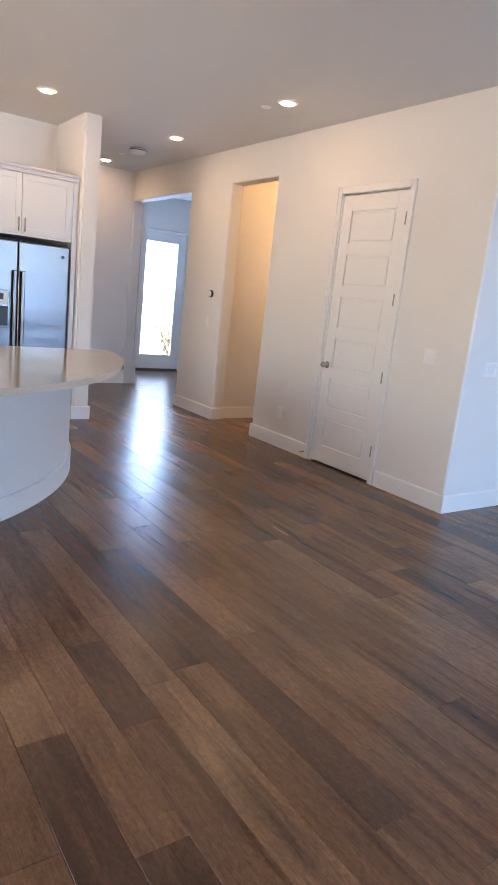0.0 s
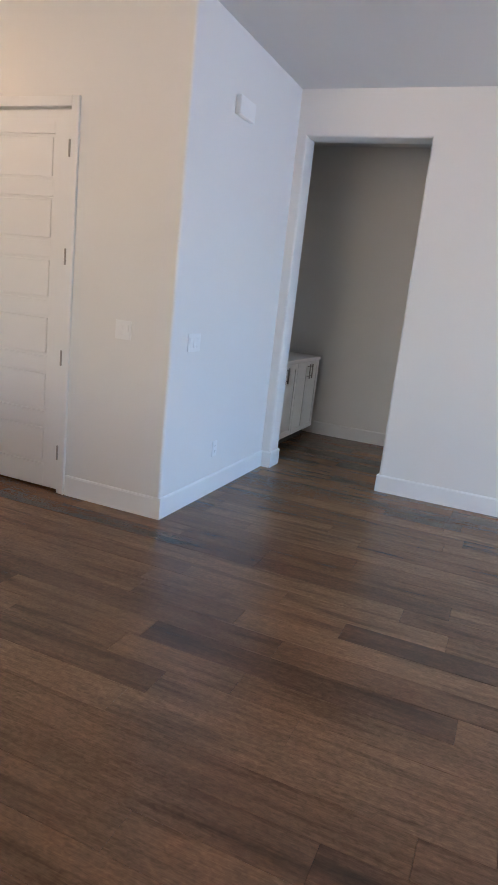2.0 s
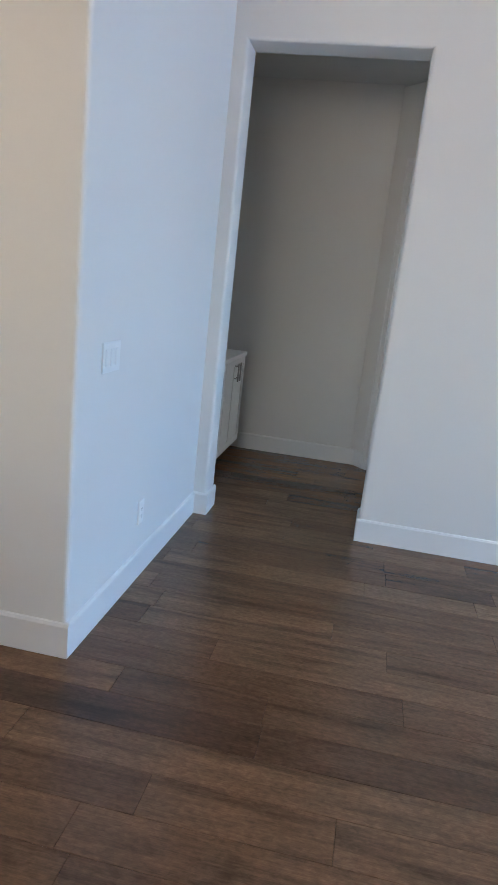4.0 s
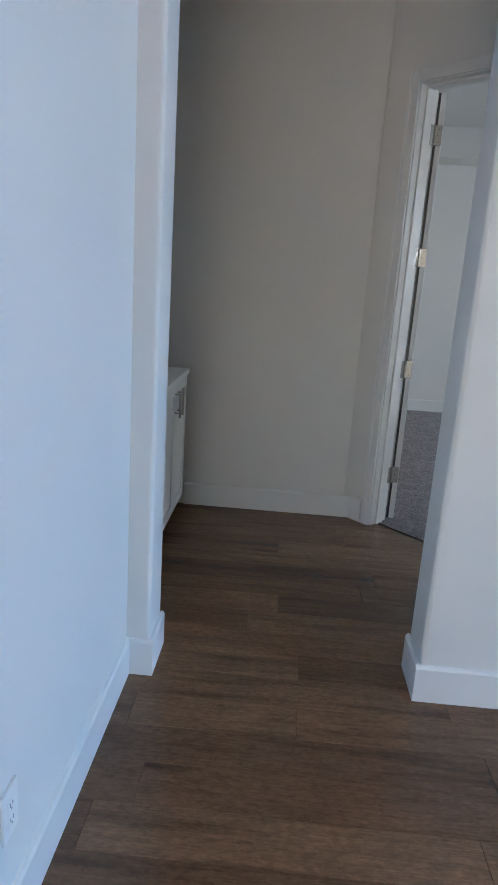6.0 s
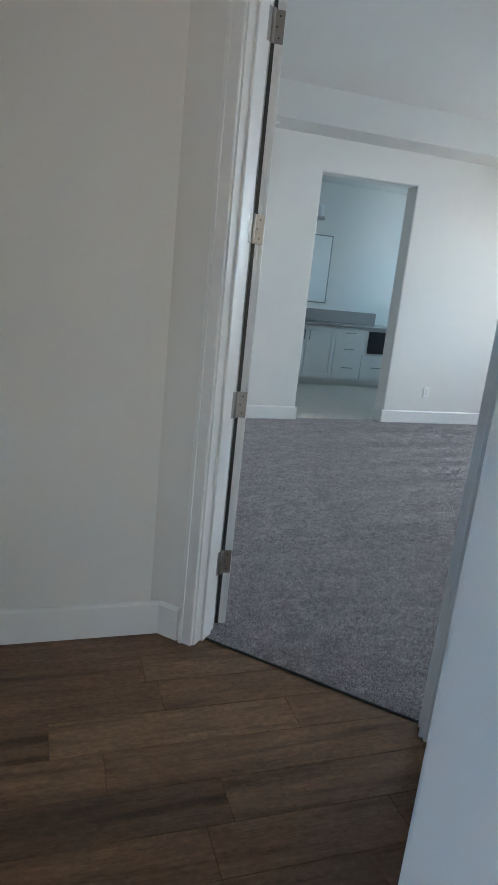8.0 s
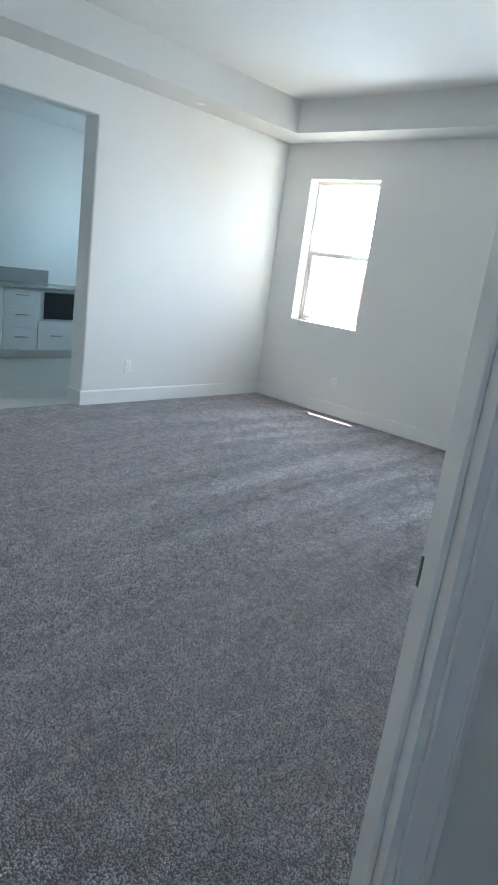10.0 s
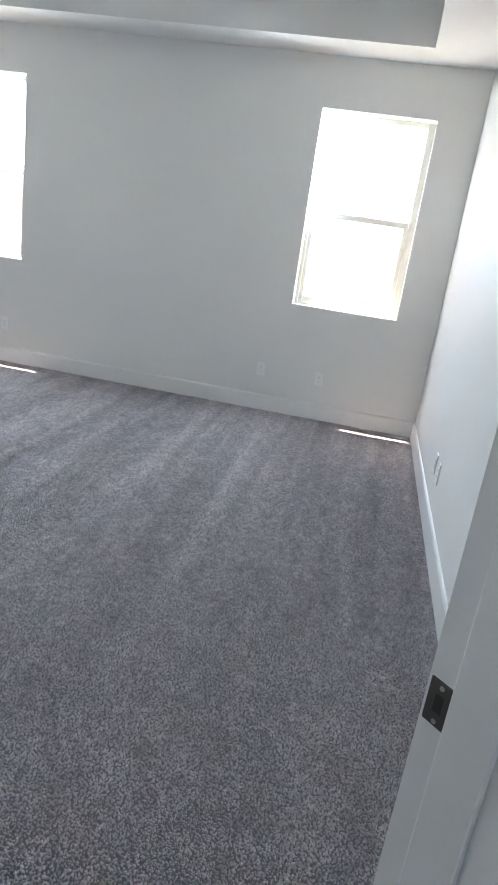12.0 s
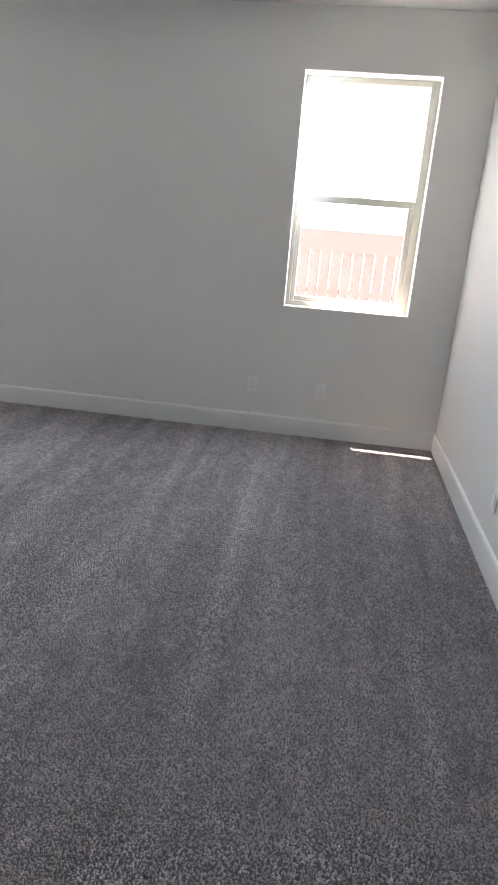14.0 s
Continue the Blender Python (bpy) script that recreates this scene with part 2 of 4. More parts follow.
def box(bm, x0, x1, y0, y1, z0, z1, bevel=0.0, segments=1):
    """A box between two corners, its edges rounded by bevel."""
    part_bm = bmesh.new()
    bmesh.ops.create_cube(part_bm, size=1)
    for v in part_bm.verts:
        v.co = Vector(((x0 + x1) / 2 + v.co.x * (x1 - x0), (y0 + y1) / 2 + v.co.y * (y1 - y0), (z0 + z1) / 2 + v.co.z * (z1 - z0)))
    if bevel:
        bmesh.ops.bevel(part_bm, geom=part_bm.edges[:], offset=bevel, segments=segments, profile=0.5, affect="EDGES", clamp_overlap=True)
    add(bm, part_bm)
    return bm


def add(bm, other):
    """Joins the mesh other to bm, and frees it."""
    me = bpy.data.meshes.new("joined")
    other.to_mesh(me)
    other.free()
    bm.from_mesh(me)
    bpy.data.meshes.remove(me)


def lathe(bm, profile, m, seg=24):
    """A body turned about its own z from (radius, height) pairs, set at the pose m; its ends are closed."""
    rings = []
    for r, z in profile:
        rings.append([bm.verts.new(m @ Vector((r * math.cos(2 * math.pi * k / seg), r * math.sin(2 * math.pi * k / seg), z))) for k in range(seg)])
    for a, b in zip(rings, rings[1:]):
        for k in range(seg):
            f = bm.faces.new((a[k], a[(k + 1) % seg], b[(k + 1) % seg], b[k]))
            f.smooth = True
    bm.faces.new(list(reversed(rings[0])))
    bm.faces.new(rings[-1])
    return bm


def prism(bm, outline, z0, z1):
    """An upright body over a plan outline (counter-clockwise)."""
    low = [bm.verts.new((x, y, z0)) for x, y in outline]
    top = [bm.verts.new((x, y, z1)) for x, y in outline]
    n = len(outline)
    for k in range(n):
        bm.faces.new((low[k], low[(k + 1) % n], top[(k + 1) % n], top[k]))
    bm.faces.new(list(reversed(low)))
    bm.faces.new(top)
    return bm


def mesh_of(bm, name, mat):
    bmesh.ops.recalc_face_normals(bm, faces=bm.faces[:])
    me = bpy.data.meshes.new(name)
    bm.to_mesh(me)
    bm.free()
    me.materials.append(mat)
    return me


def solid(name, bm, mat, label="", category="", kind="", group="", m=None):
    ob = new(name, mesh_of(bm, name, mat))
    if m is not None:
        ob.matrix_basis = m
    return tagged(ob, label, category, group, kind)


def part(name, bm, mat, parent, label="", m=None):
    ob = new(name, mesh_of(bm, name, mat))
    ob.parent = parent
    if m is not None:
        ob.matrix_basis = m
    return tagged(ob, label) if label else ob


def thing(name, m, label, category, kind="", group=""):
    ob = new(name)
    ob.matrix_basis = m
    ob.empty_display_size = 0.1
    return tagged(ob, label, category, group, kind)


def B(*a, **k):
    return box(bmesh.new(), *a, **k)


# ---- the large structure ----
H = 3.04            # ceiling of the living side
SOFFIT, TRAY = 2.737, 3.03   # bedroom ceiling: lowered rim and raised tray
F1, F2, W3 = 0.015, -0.015, 1.735   # planes of the closet wall (y), the switch wall (x) and the wall with the hall opening (y)
HALL_BACK = 3.535
NORTH, EAST, SOUTH = 7.335, 6.43, 2.525   # bedroom walls
ROUND = 0.018       # bullnose of the plaster corners
DIAGONAL = pose(0, 0, 0, 0, 0, -45)        # frame of the angled bedroom wall: x along it, y into the bedroom
DOOR_S0, DOOR_S1, HALL_T, BED_T = -1.66, -0.770, 3.166, 3.315


def wall(name, u0, u1, z1, doors, m, thick, label, z0=-0.02, corner=False):
    """A wall along its own x, its face at y = 0 and its body behind it, with floor-to-head openings (u, u, height) that go through it. Plaster corners are rounded."""
    bm = bmesh.new()
    line = [(u0, z0)]
    for a, b, h in sorted(doors):
        line += [(a, z0), (a, h), (b, h), (b, z0)]
    line += [(u1, z0), (u1, z1), (u0, z1)]
    front = [bm.verts.new((u, 0, z)) for u, z in line]
    back = [bm.verts.new((u, thick, z)) for u, z in line]
    n = len(line)
    bm.faces.new(front)
    bm.faces.new(list(reversed(back)))
    for k in range(n):
        bm.faces.new((front[k], back[k], back[(k + 1) % n], front[(k + 1) % n]))
    bmesh.ops.recalc_face_normals(bm, faces=bm.faces[:])
    jambs = {round(v, 4) for d in doors for v in d[:2]}
    heads = {round(d[2], 4) for d in doors}

    def rounded(e):
        p, q = e.verts[0].co, e.verts[1].co
        if abs(p.y - q.y) > 1e-5:
            return False
        if abs(p.x - q.x) < 1e-5:
            return round(p.x, 4) in jambs or (corner and abs(p.x - u0) < 1e-4 and abs(p.y) < 1e-4)
        return round(p.z, 4) in heads and abs(p.z - q.z) < 1e-5
    edges = [e for e in bm.edges if rounded(e)]
    if edges:
        bmesh.ops.bevel(bm, geom=edges, offset=ROUND, segments=4, profile=0.5, affect="EDGES")
    return solid(name, bm, WALL, label, "wall", "structure", m=m)


PLAIN = "warm white painted plaster wall with rounded corners"
CLOSET, PASSAGE, ENTRY = (-1.62, -0.805, 2.45), (-3.49, -2.63, 2.675), (-6.13, -4.42, 2.65)
wall("wall_closet", -6.15, -0.165, H, [CLOSET, PASSAGE, ENTRY], pose(0, F1, 0), 0.16, "warm white painted wall with a closet door and two openings")
wall("wall_switches", F1, W3, H, [], pose(F2, 0, 0, 0, 0, 90), 0.15, "white painted side wall with a switch and a door chime", corner=True)
wall("wall_hall_opening", -0.75, 6.6, H, [(0.069, 1.031, 2.70)], pose(0, W3, 0), 0.205, "white painted wall with a rounded opening to the hall")
wall("wall_hall_back", -0.75, 0.905, H, [], pose(0, HALL_BACK, 0), 0.12, PLAIN)
wall("wall_hall_side", -3.8, -1.9, H, [], pose(-0.75, 0, 0, 0, 0, 90) @ pose(0, 0, 0), 0.12, PLAIN).matrix_basis = pose(-0.75, 5.75, 0, 0, 0, 90)
wall("wall_diagonal", -1.93, 0.62, H, [(DOOR_S0 - 0.02, DOOR_S1 + 0.02, 2.46)], DIAGONAL @ pose(0, HALL_T, 0), BED_T - HALL_T, "angled painted wall that holds the bedroom door")
wall("wall_bedroom_north", -0.2, 6.6, H, [(2.998, 4.03, 2.432)], pose(0, NORTH, 0), 0.2, "white painted bedroom wall with an opening to the bathroom")
wall("wall_bedroom_south", -6.6, -2.12, H, [], pose(0, SOUTH, 0, 0, 0, 180), 0.12, "white painted bedroom wall")
wall("wall_bedroom_west", 3.64, 7.6, H, [], pose(1.0, 0, 0, 0, 0, 90), 0.12, "white painted bedroom wall")

# window wall of the bedroom: piers, sills and heads round two openings
WINDOWS = [(2.845, 3.695), (6.113, 6.968)]
SILL, HEAD, DEEP = 0.930, 2.386, 0.23
bm = bmesh.new()
lines_y, lines_z = [2.4, *WINDOWS[0], *WINDOWS[1], 7.7], [-0.3, SILL, HEAD, 3.4]
grid = {(i, j, k): bm.verts.new((EAST + k * DEEP, y, z)) for i, y in enumerate(lines_y) for j, z in enumerate(lines_z) for k in (0, 1)}
hole = {(1, 1), (3, 1)}
for i in range(5):
    for j in range(3):
        if (i, j) in hole:
            ring = [(i, j), (i + 1, j), (i + 1, j + 1), (i, j + 1)]
            for (a, b), (c, d) in zip(ring, ring[1:] + ring[:1]):
                bm.faces.new((grid[a, b, 0], grid[c, d, 0], grid[c, d, 1], grid[a, b, 1]))
        else:
            for k in (0, 1):
                bm.faces.new((grid[i, j, k], grid[i + 1, j, k], grid[i + 1, j + 1, k], grid[i, j + 1, k]))
for i in range(5):
    for j in (0, 3):
        bm.faces.new((grid[i, j, 0], grid[i + 1, j, 0], grid[i + 1, j, 1], grid[i, j, 1]))
for j in range(3):
    for i in (0, 5):
        bm.faces.new((grid[i, j, 0], grid[i, j + 1, 0], grid[i, j + 1, 1], grid[i, j, 1]))
solid("wall_bedroom_east", bm, WALL, "white painted bedroom wall with two windows", "wall", "structure")

# outer walls of the living side, unseen, with openings placed for its daylight
bm = bmesh.new()
for y0, y1, z0, z1 in ((-7.8, -1.0, -0.1, H), (1.5, W3, -0.1, H), (-1.0, 1.5, -0.1, 0.2), (-1.0, 1.5, 2.5, H)):
    box(bm, 6.4, 6.6, y0, y1, z0, z1)
solid("wall_living_east", bm, WALL, "white painted wall with a wide unseen window", "wall", "structure")
bm = bmesh.new()
for x0, x1, z0, z1 in ((-4.6, -2.7, -0.1, H), (1.5, 6.4, -0.1, H), (-2.7, 1.5, -0.1, 0.2), (-2.7, 1.5, 2.5, H)):
    box(bm, x0, x1, -7.75, -7.55, z0, z1)
solid("wall_living_south", bm, WALL, "white painted wall with a wide unseen window", "wall", "structure")

# kitchen and entry
PIER_X, PIER_Y0, PIER_Y1 = -3.62, -1.64, -1.465
bm = bmesh.new()
box(bm, -6.15, PIER_X, PIER_Y0, PIER_Y1, -0.02, H)
bmesh.ops.bevel(bm, geom=[e for e in bm.edges if all(abs(v.co.x - PIER_X) < 1e-4 for v in e.verts) and abs(e.verts[0].co.z - e.verts[1].co.z) > 1], offset=ROUND, segments=4, affect="EDGES")
solid("wall_pier", bm, WALL, "white painted partition beside the refrigerator", "wall", "structure")
solid("wall_kitchen_west", B(-4.62, -4.47, -7.55, PIER_Y0, -0.02, H), WALL, PLAIN, "wall", "structure")
solid("wall_entry_end", B(-6.45, -6.15, -1.475, 0.22, -0.02, H), WALL, PLAIN, "wall", "structure")
solid("wall_foyer_south", B(-7.95, -6.45, 0.1, 0.22, -0.02, H), WALL, PLAIN, "wall", "structure")
solid("wall_foyer_north", B(-7.95, -3.75, 2.5, 2.62, -0.02, H), WALL, PLAIN, "wall", "structure")
wall("wall_foyer_door", 0.22, 2.5, H, [(0.91, 1.82, 2.48)], pose(-7.76, 0, 0, 0, 0, 90), 0.16, "grey-shaded painted wall round the glazed entry door")
solid("wall_passage_west", B(-3.72, PASSAGE[0] - 0.055, 0.17, 2.5, -0.02, H), WALL, PLAIN, "wall", "structure")
solid("wall_passage_east", B(-2.6, -2.45, 0.175, 2.5, -0.02, H), WALL, PLAIN, "wall", "structure")
solid("wall_passage_end", B(-3.6, -2.6, 2.38, 2.5, -0.02, H), WALL, PLAIN, "wall", "structure")
solid("wall_closet_back", B(-2.45, -0.15, 0.9, 1.0, -0.02, H), WALL, PLAIN, "wall", "structure")

# bathroom
BX0, BX1, BY1 = 2.3, 6.3, 10.07
solid("wall_bath_north", B(BX0 - 0.15, BX1 + 0.15, BY1, BY1 + 0.15, -0.02, H), WALL, PLAIN, "wall", "structure")
solid("wall_bath_west", B(BX0 - 0.15, BX0, NORTH + 0.2, BY1, -0.02, H), WALL, PLAIN, "wall", "structure")
bm = bmesh.new()
for y0, y1, z0, z1 in ((NORTH + 0.2, 8.8, -0.02, H), (9.2, BY1, -0.02, H), (8.8, 9.2, -0.02, 1.4), (8.8, 9.2, 2.1, H)):
    box(bm, BX1, BX1 + 0.15, y0, y1, z0, z1)
solid("wall_bath_east", bm, WALL, PLAIN, "wall", "structure")

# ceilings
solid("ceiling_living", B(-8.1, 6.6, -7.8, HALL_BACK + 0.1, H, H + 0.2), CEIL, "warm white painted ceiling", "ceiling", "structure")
bm = bmesh.new()
TX0, TX1, TY0, TY1 = 1.45, 6.03, 2.973, 6.915
chamfer = (BED_T + 0.41) * math.sqrt(2)
outer = [(chamfer - 0.5 - 2.45 - 0.08, 2.45), (EAST + 0.1, 2.45), (EAST + 0.1, 7.4), (0.9, 7.4), (0.9, chamfer - 0.5 - 0.9 - 0.08)]
inner = [(chamfer - TY0, TY0), (TX1, TY0), (TX1, TY1), (TX0, TY1), (TX0, chamfer - TX0)]
rims = [[bm.verts.new((x, y, z)) for x, y in line] for line, z in ((outer, SOFFIT), (inner, SOFFIT), (inner, TRAY), (outer, TRAY))]
for k in range(5):
    for lo, hi in zip(rims, rims[1:]):
        bm.faces.new((lo[k], lo[(k + 1) % 5], hi[(k + 1) % 5], hi[k]))
prism(bm, outer, TRAY, TRAY + 0.3)
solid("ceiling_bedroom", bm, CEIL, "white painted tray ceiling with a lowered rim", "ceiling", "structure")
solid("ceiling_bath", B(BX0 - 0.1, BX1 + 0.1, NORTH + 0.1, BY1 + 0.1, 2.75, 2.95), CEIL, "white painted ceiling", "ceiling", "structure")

# ---- skirting ----


def skirting(p0, p1, more0=0, more1=0, height=0.14):
    """A skirting board from p0 to p1 along a wall's face; its front is to the right of that way. more: run on by its thickness at an outward corner."""
    a, b = Vector((*p0, 0)), Vector((*p1, 0))
    way = (b - a).normalized()
    a, b = a - way * 0.015 * more0, b + way * 0.015 * more1
    n = way.cross(Vector((0, 0, 1)))
    bm = bmesh.new()
    rows = [(0.0, 0.0), (0.015, 0.0), (0.015, height - 0.012), (0.009, height - 0.002), (0.0, height)]
    ends = [[bm.verts.new(p + n * d + Vector((0, 0, z))) for d, z in rows] for p in (a, b)]
    for k in range(5):
        bm.faces.new((ends[0][k], ends[1][k], ends[1][(k + 1) % 5], ends[0][(k + 1) % 5]))
    bm.faces.new(ends[0])
    bm.faces.new(list(reversed(ends[1])))
    return solid("baseboard", bm, TRIM, "white painted baseboard along the wall", "baseboard", "structure")


L0, L1, P0, P1, E1 = 0.069, 1.031, PASSAGE[0], PASSAGE[1], ENTRY[1]
for board in (
    ((E1, F1), (P0, F1), 1, 1), ((E1, F1 + 0.16), (E1, F1)), ((P0, F1), (P0, F1 + 0.16)), ((P1, F1 + 0.16), (P1, F1)),
    ((P1, F1), (CLOSET[0] - 0.06, F1), 1, 0), ((CLOSET[1] + 0.06, F1), (F2, F1), 0, 1), ((F2, F1), (F2, W3)), ((F2, W3), (L0, W3), 0, 1), ((L0, W3), (L0, W3 + 0.205)),
    ((L1, W3 + 0.205), (L1, W3)), ((L1, W3), (6.4, W3), 1, 0), ((-0.1, HALL_BACK), (0.94, HALL_BACK)),
    ((P0 - 0.055, F1 + 0.16), (P0 - 0.055, 2.38)), ((P0 - 0.055, 2.38), (-2.6, 2.38)), ((PIER_X, PIER_Y0), (PIER_X, PIER_Y1), 1, 1), ((PIER_X, PIER_Y1), (-6.15, PIER_Y1)),
    ((-6.15, -1.46), (-6.15, 0.22), 0, 1), ((-6.45, 0.22), (-7.8, 0.22)),
    ((1.0, NORTH), (2.998, NORTH), 0, 1), ((4.03, NORTH), (EAST, NORTH), 1, 0), ((4.03, NORTH + 0.2), (4.03, NORTH)), ((2.998, NORTH), (2.998, NORTH + 0.2)),
    ((EAST, NORTH), (EAST, SOUTH)), ((EAST, SOUTH), (2.17, SOUTH)),
):
    skirting(*board)


def on_diagonal(s, t):
    v = DIAGONAL @ Vector((s, t, 0))
    return (v.x, v.y)


skirting(on_diagonal(-1.825, HALL_T), on_diagonal(DOOR_S0 - 0.075, HALL_T))
skirting(on_diagonal(DOOR_S1 + 0.075, HALL_T), on_diagonal(0.40, HALL_T))

# ---- doors ----


def casing(name, parent, u0, u1, head, y, wide=0.058, thick=0.016):
    """Flat trim round an opening, on the face y, standing out towards -y."""
    for nm, a, b, z0, z1 in (("casing", u0 - wide, u0, 0, head + wide), ("casing", u1, u1 + wide, 0, head + wide), ("head_casing", u0, u1, head, head + wide)):
        part(nm, B(a, b, y - thick, y, z0, z1, bevel=0.003), TRIM, parent)
        if nm == "casing":
            out, inn = (a, a + 0.016) if a < u0 else (b - 0.016, b)
            part("back_band", B(out, inn, y - thick - 0.006, y - thick + 0.002, z0, z1, bevel=0.002), TRIM, parent)


def door_leaf(parent, width, height, panels, thick=0.035, name="leaf"):
    """A moulded door: hinged at x = 0, its faces at y = 0 and y = thick, with raised fields in sunk panels on both faces."""
    leaf = part(name, B(0, width, 0.0145, thick - 0.0145, 0.018, height), TRIM, parent)
    stile, rail = 0.118, 0.10
    field = (height - 0.018 - 0.16 - 0.13 - rail * (panels - 1)) / panels
    for side in (0, 1):
        y0, y1 = (0.0, 0.0155) if side == 0 else (thick - 0.0155, thick)
        part("stile", B(0, stile, y0, y1, 0.018, height, bevel=0.002), TRIM, leaf)
        part("stile", B(width - stile, width, y0, y1, 0.018, height, bevel=0.002), TRIM, leaf)
        z = 0.018
        for k in range(panels + 1):
            tall = 0.16 if k == 0 else 0.13 if k == panels else rail
            part("rail", B(stile - 0.001, width - stile + 0.001, y0, y1, z, z + tall, bevel=0.002), TRIM, leaf)
            z += tall
            if k < panels:
                yy = (0.006, 0.0165) if side == 0 else (thick - 0.0165, thick - 0.006)
                part("panel", B(stile + 0.018, width - stile - 0.018, *yy, z + 0.018, z + field - 0.018, bevel=0.004), TRIM, leaf)
                z += field
    return leaf


def hinge(parent, x, y, z, tall=0.1):
    bm = bmesh.new()
    lathe(bm, [(0.006, -tall / 2), (0.0065, -tall / 2 + 0.002), (0.0065, tall / 2 - 0.002), (0.006, tall / 2)], pose(x, y, z), 10)
    return part("hinge", bm, NICKEL, parent, "satin nickel hinge")


def knob(parent, x, y, z, out=-1):
    """A round door knob on its rose, standing out along y."""
    bm = bmesh.new()
    turn = pose(x, y, z, 90 if out < 0 else -90)
    lathe(bm, [(0.032, 0), (0.032, 0.006), (0.024, 0.011), (0.012, 0.013), (0.011, 0.03), (0.02, 0.036), (0.027, 0.046), (0.027, 0.056), (0.02, 0.064), (0.004, 0.067)], turn, 24)
    return part("door_knob", bm, NICKEL, parent, "satin nickel knob")


door_1 = thing("door_1", pose(0, F1, 0), "closed white six-panel closet door in flat casing", "door", "structure")
D0, D1 = CLOSET[0] + 0.02, CLOSET[1] - 0.02
part("jamb", B(CLOSET[0], D0, 0.0, 0.16, 0, 2.45), TRIM, door_1)
part("jamb", B(D1, CLOSET[1], 0.0, 0.16, 0, 2.45), TRIM, door_1)
part("head_jamb", B(D0, D1, 0.0, 0.16, 2.43, 2.45), TRIM, door_1)
part("stop", B(D0, D1, 0.045, 0.06, 2.40, 2.43), TRIM, door_1)
casing("casing", door_1, CLOSET[0] + 0.006, CLOSET[1] - 0.006, 2.432, 0.0)
leaf = door_leaf(door_1, D1 - D0 - 0.006, 2.414, 6)
leaf.matrix_basis = pose(D0 + 0.003, 0.006, 0)
for z in (0.28, 0.92, 1.56, 2.2):
    hinge(door_1, D1 - 0.002, -0.003, z, tall=0.1)
knob(door_1, D0 + 0.06, 0.006, 0.93)

# angled bedroom door: leaf swung right round against the bedroom's west wall
door_2 = thing("door_2", DIAGONAL, "open white bedroom door folded back into the room", "door", "structure")
part("jamb", B(DOOR_S0 - 0.02, DOOR_S0, HALL_T, BED_T, 0, 2.46), TRIM, door_2)
part("jamb", B(DOOR_S1, DOOR_S1 + 0.02, HALL_T, BED_T, 0, 2.46), TRIM, door_2)
part("head_jamb", B(DOOR_S0, DOOR_S1, HALL_T, BED_T, 2.44, 2.46), TRIM, door_2)
for a, b in ((DOOR_S0, DOOR_S0 + 0.012), (DOOR_S1 - 0.012, DOOR_S1)):
    part("stop", B(a, b, HALL_T + 0.045, BED_T - 0.04, 0, 2.44, bevel=0.002), TRIM, door_2)
part("stop", B(DOOR_S0 + 0.012, DOOR_S1 - 0.012, HALL_T + 0.045, BED_T - 0.04, 2.428, 2.44), TRIM, door_2)
casing("casing", door_2, DOOR_S0 - 0.006, DOOR_S1 + 0.018, 2.446, HALL_T)
leaf = door_leaf(door_2, 0.888, 2.43, 6)
leaf.matrix_basis = pose(DOOR_S0 + 0.004, BED_T + 0.008, 0, 0, 0, 127) @ pose(0.012, -0.043, 0)
# Added black strip draws the dark gap between jamb and folded-back leaf.
part("hinge_gap_shade", B(0.0105, 0.016, -0.012, 0.0005, 0.02, 2.43), BLACK, leaf, "black strip painted as the dark gap along the hinge edge").matrix_basis = pose(-0.012, 0.043, 0)
for z in (0.30, 0.95, 1.585, 2.22):
    hinge(door_2, DOOR_S0 + 0.004, BED_T + 0.008, z, tall=0.1)
    part("hinge_plate", B(DOOR_S0 - 0.001, DOOR_S0 + 0.002, BED_T - 0.035, BED_T + 0.001, z - 0.05, z + 0.05, bevel=0.0008), NICKEL, door_2, "satin nickel hinge plate")
    bm = B(0.0095, 0.0125, -0.040, -0.002, z - 0.05, z + 0.05, bevel=0.0008)
    plate = part("hinge_plate", bm, NICKEL, door_2, "satin nickel hinge plate with screws")
    plate.matrix_basis = pose(DOOR_S0 + 0.004, BED_T + 0.008, 0, 0, 0, 127)
    for dz in (-0.032, 0.0, 0.032):
        bm = lathe(bmesh.new(), [(0.0035, 0), (0.003, 0.0008)], pose(0.0096, -0.024 + 0.008 * (dz == 0), z + dz, 0, -90), 8)
        part("screw", bm, BRONZE, plate)
bm = bmesh.new()
box(bm, DOOR_S1 - 0.0025, DOOR_S1 + 0.001, BED_T - 0.042, BED_T - 0.004, 0.90, 0.96, bevel=0.0015)
strike = part("strike_plate", bm, BRONZE, door_2, "dark bronze strike plate")
part("latch_hole", B(DOOR_S1 - 0.003, DOOR_S1, BED_T - 0.028, BED_T - 0.016, 0.919, 0.943), DARK, strike)
for z in (0.907, 0.953):
    part("screw", lathe(bmesh.new(), [(0.0035, 0), (0.003, 0.0012)], pose(DOOR_S1 - 0.0025, BED_T - 0.022, z, 0, -90), 8), NICKEL, strike)
solid("door_threshold", B(DOOR_S0, DOOR_S1, HALL_T + 0.066, HALL_T + 0.072, -0.01, 0.006), DARK, "dark seam where planks meet carpet", "threshold", "structure", m=DIAGONAL)

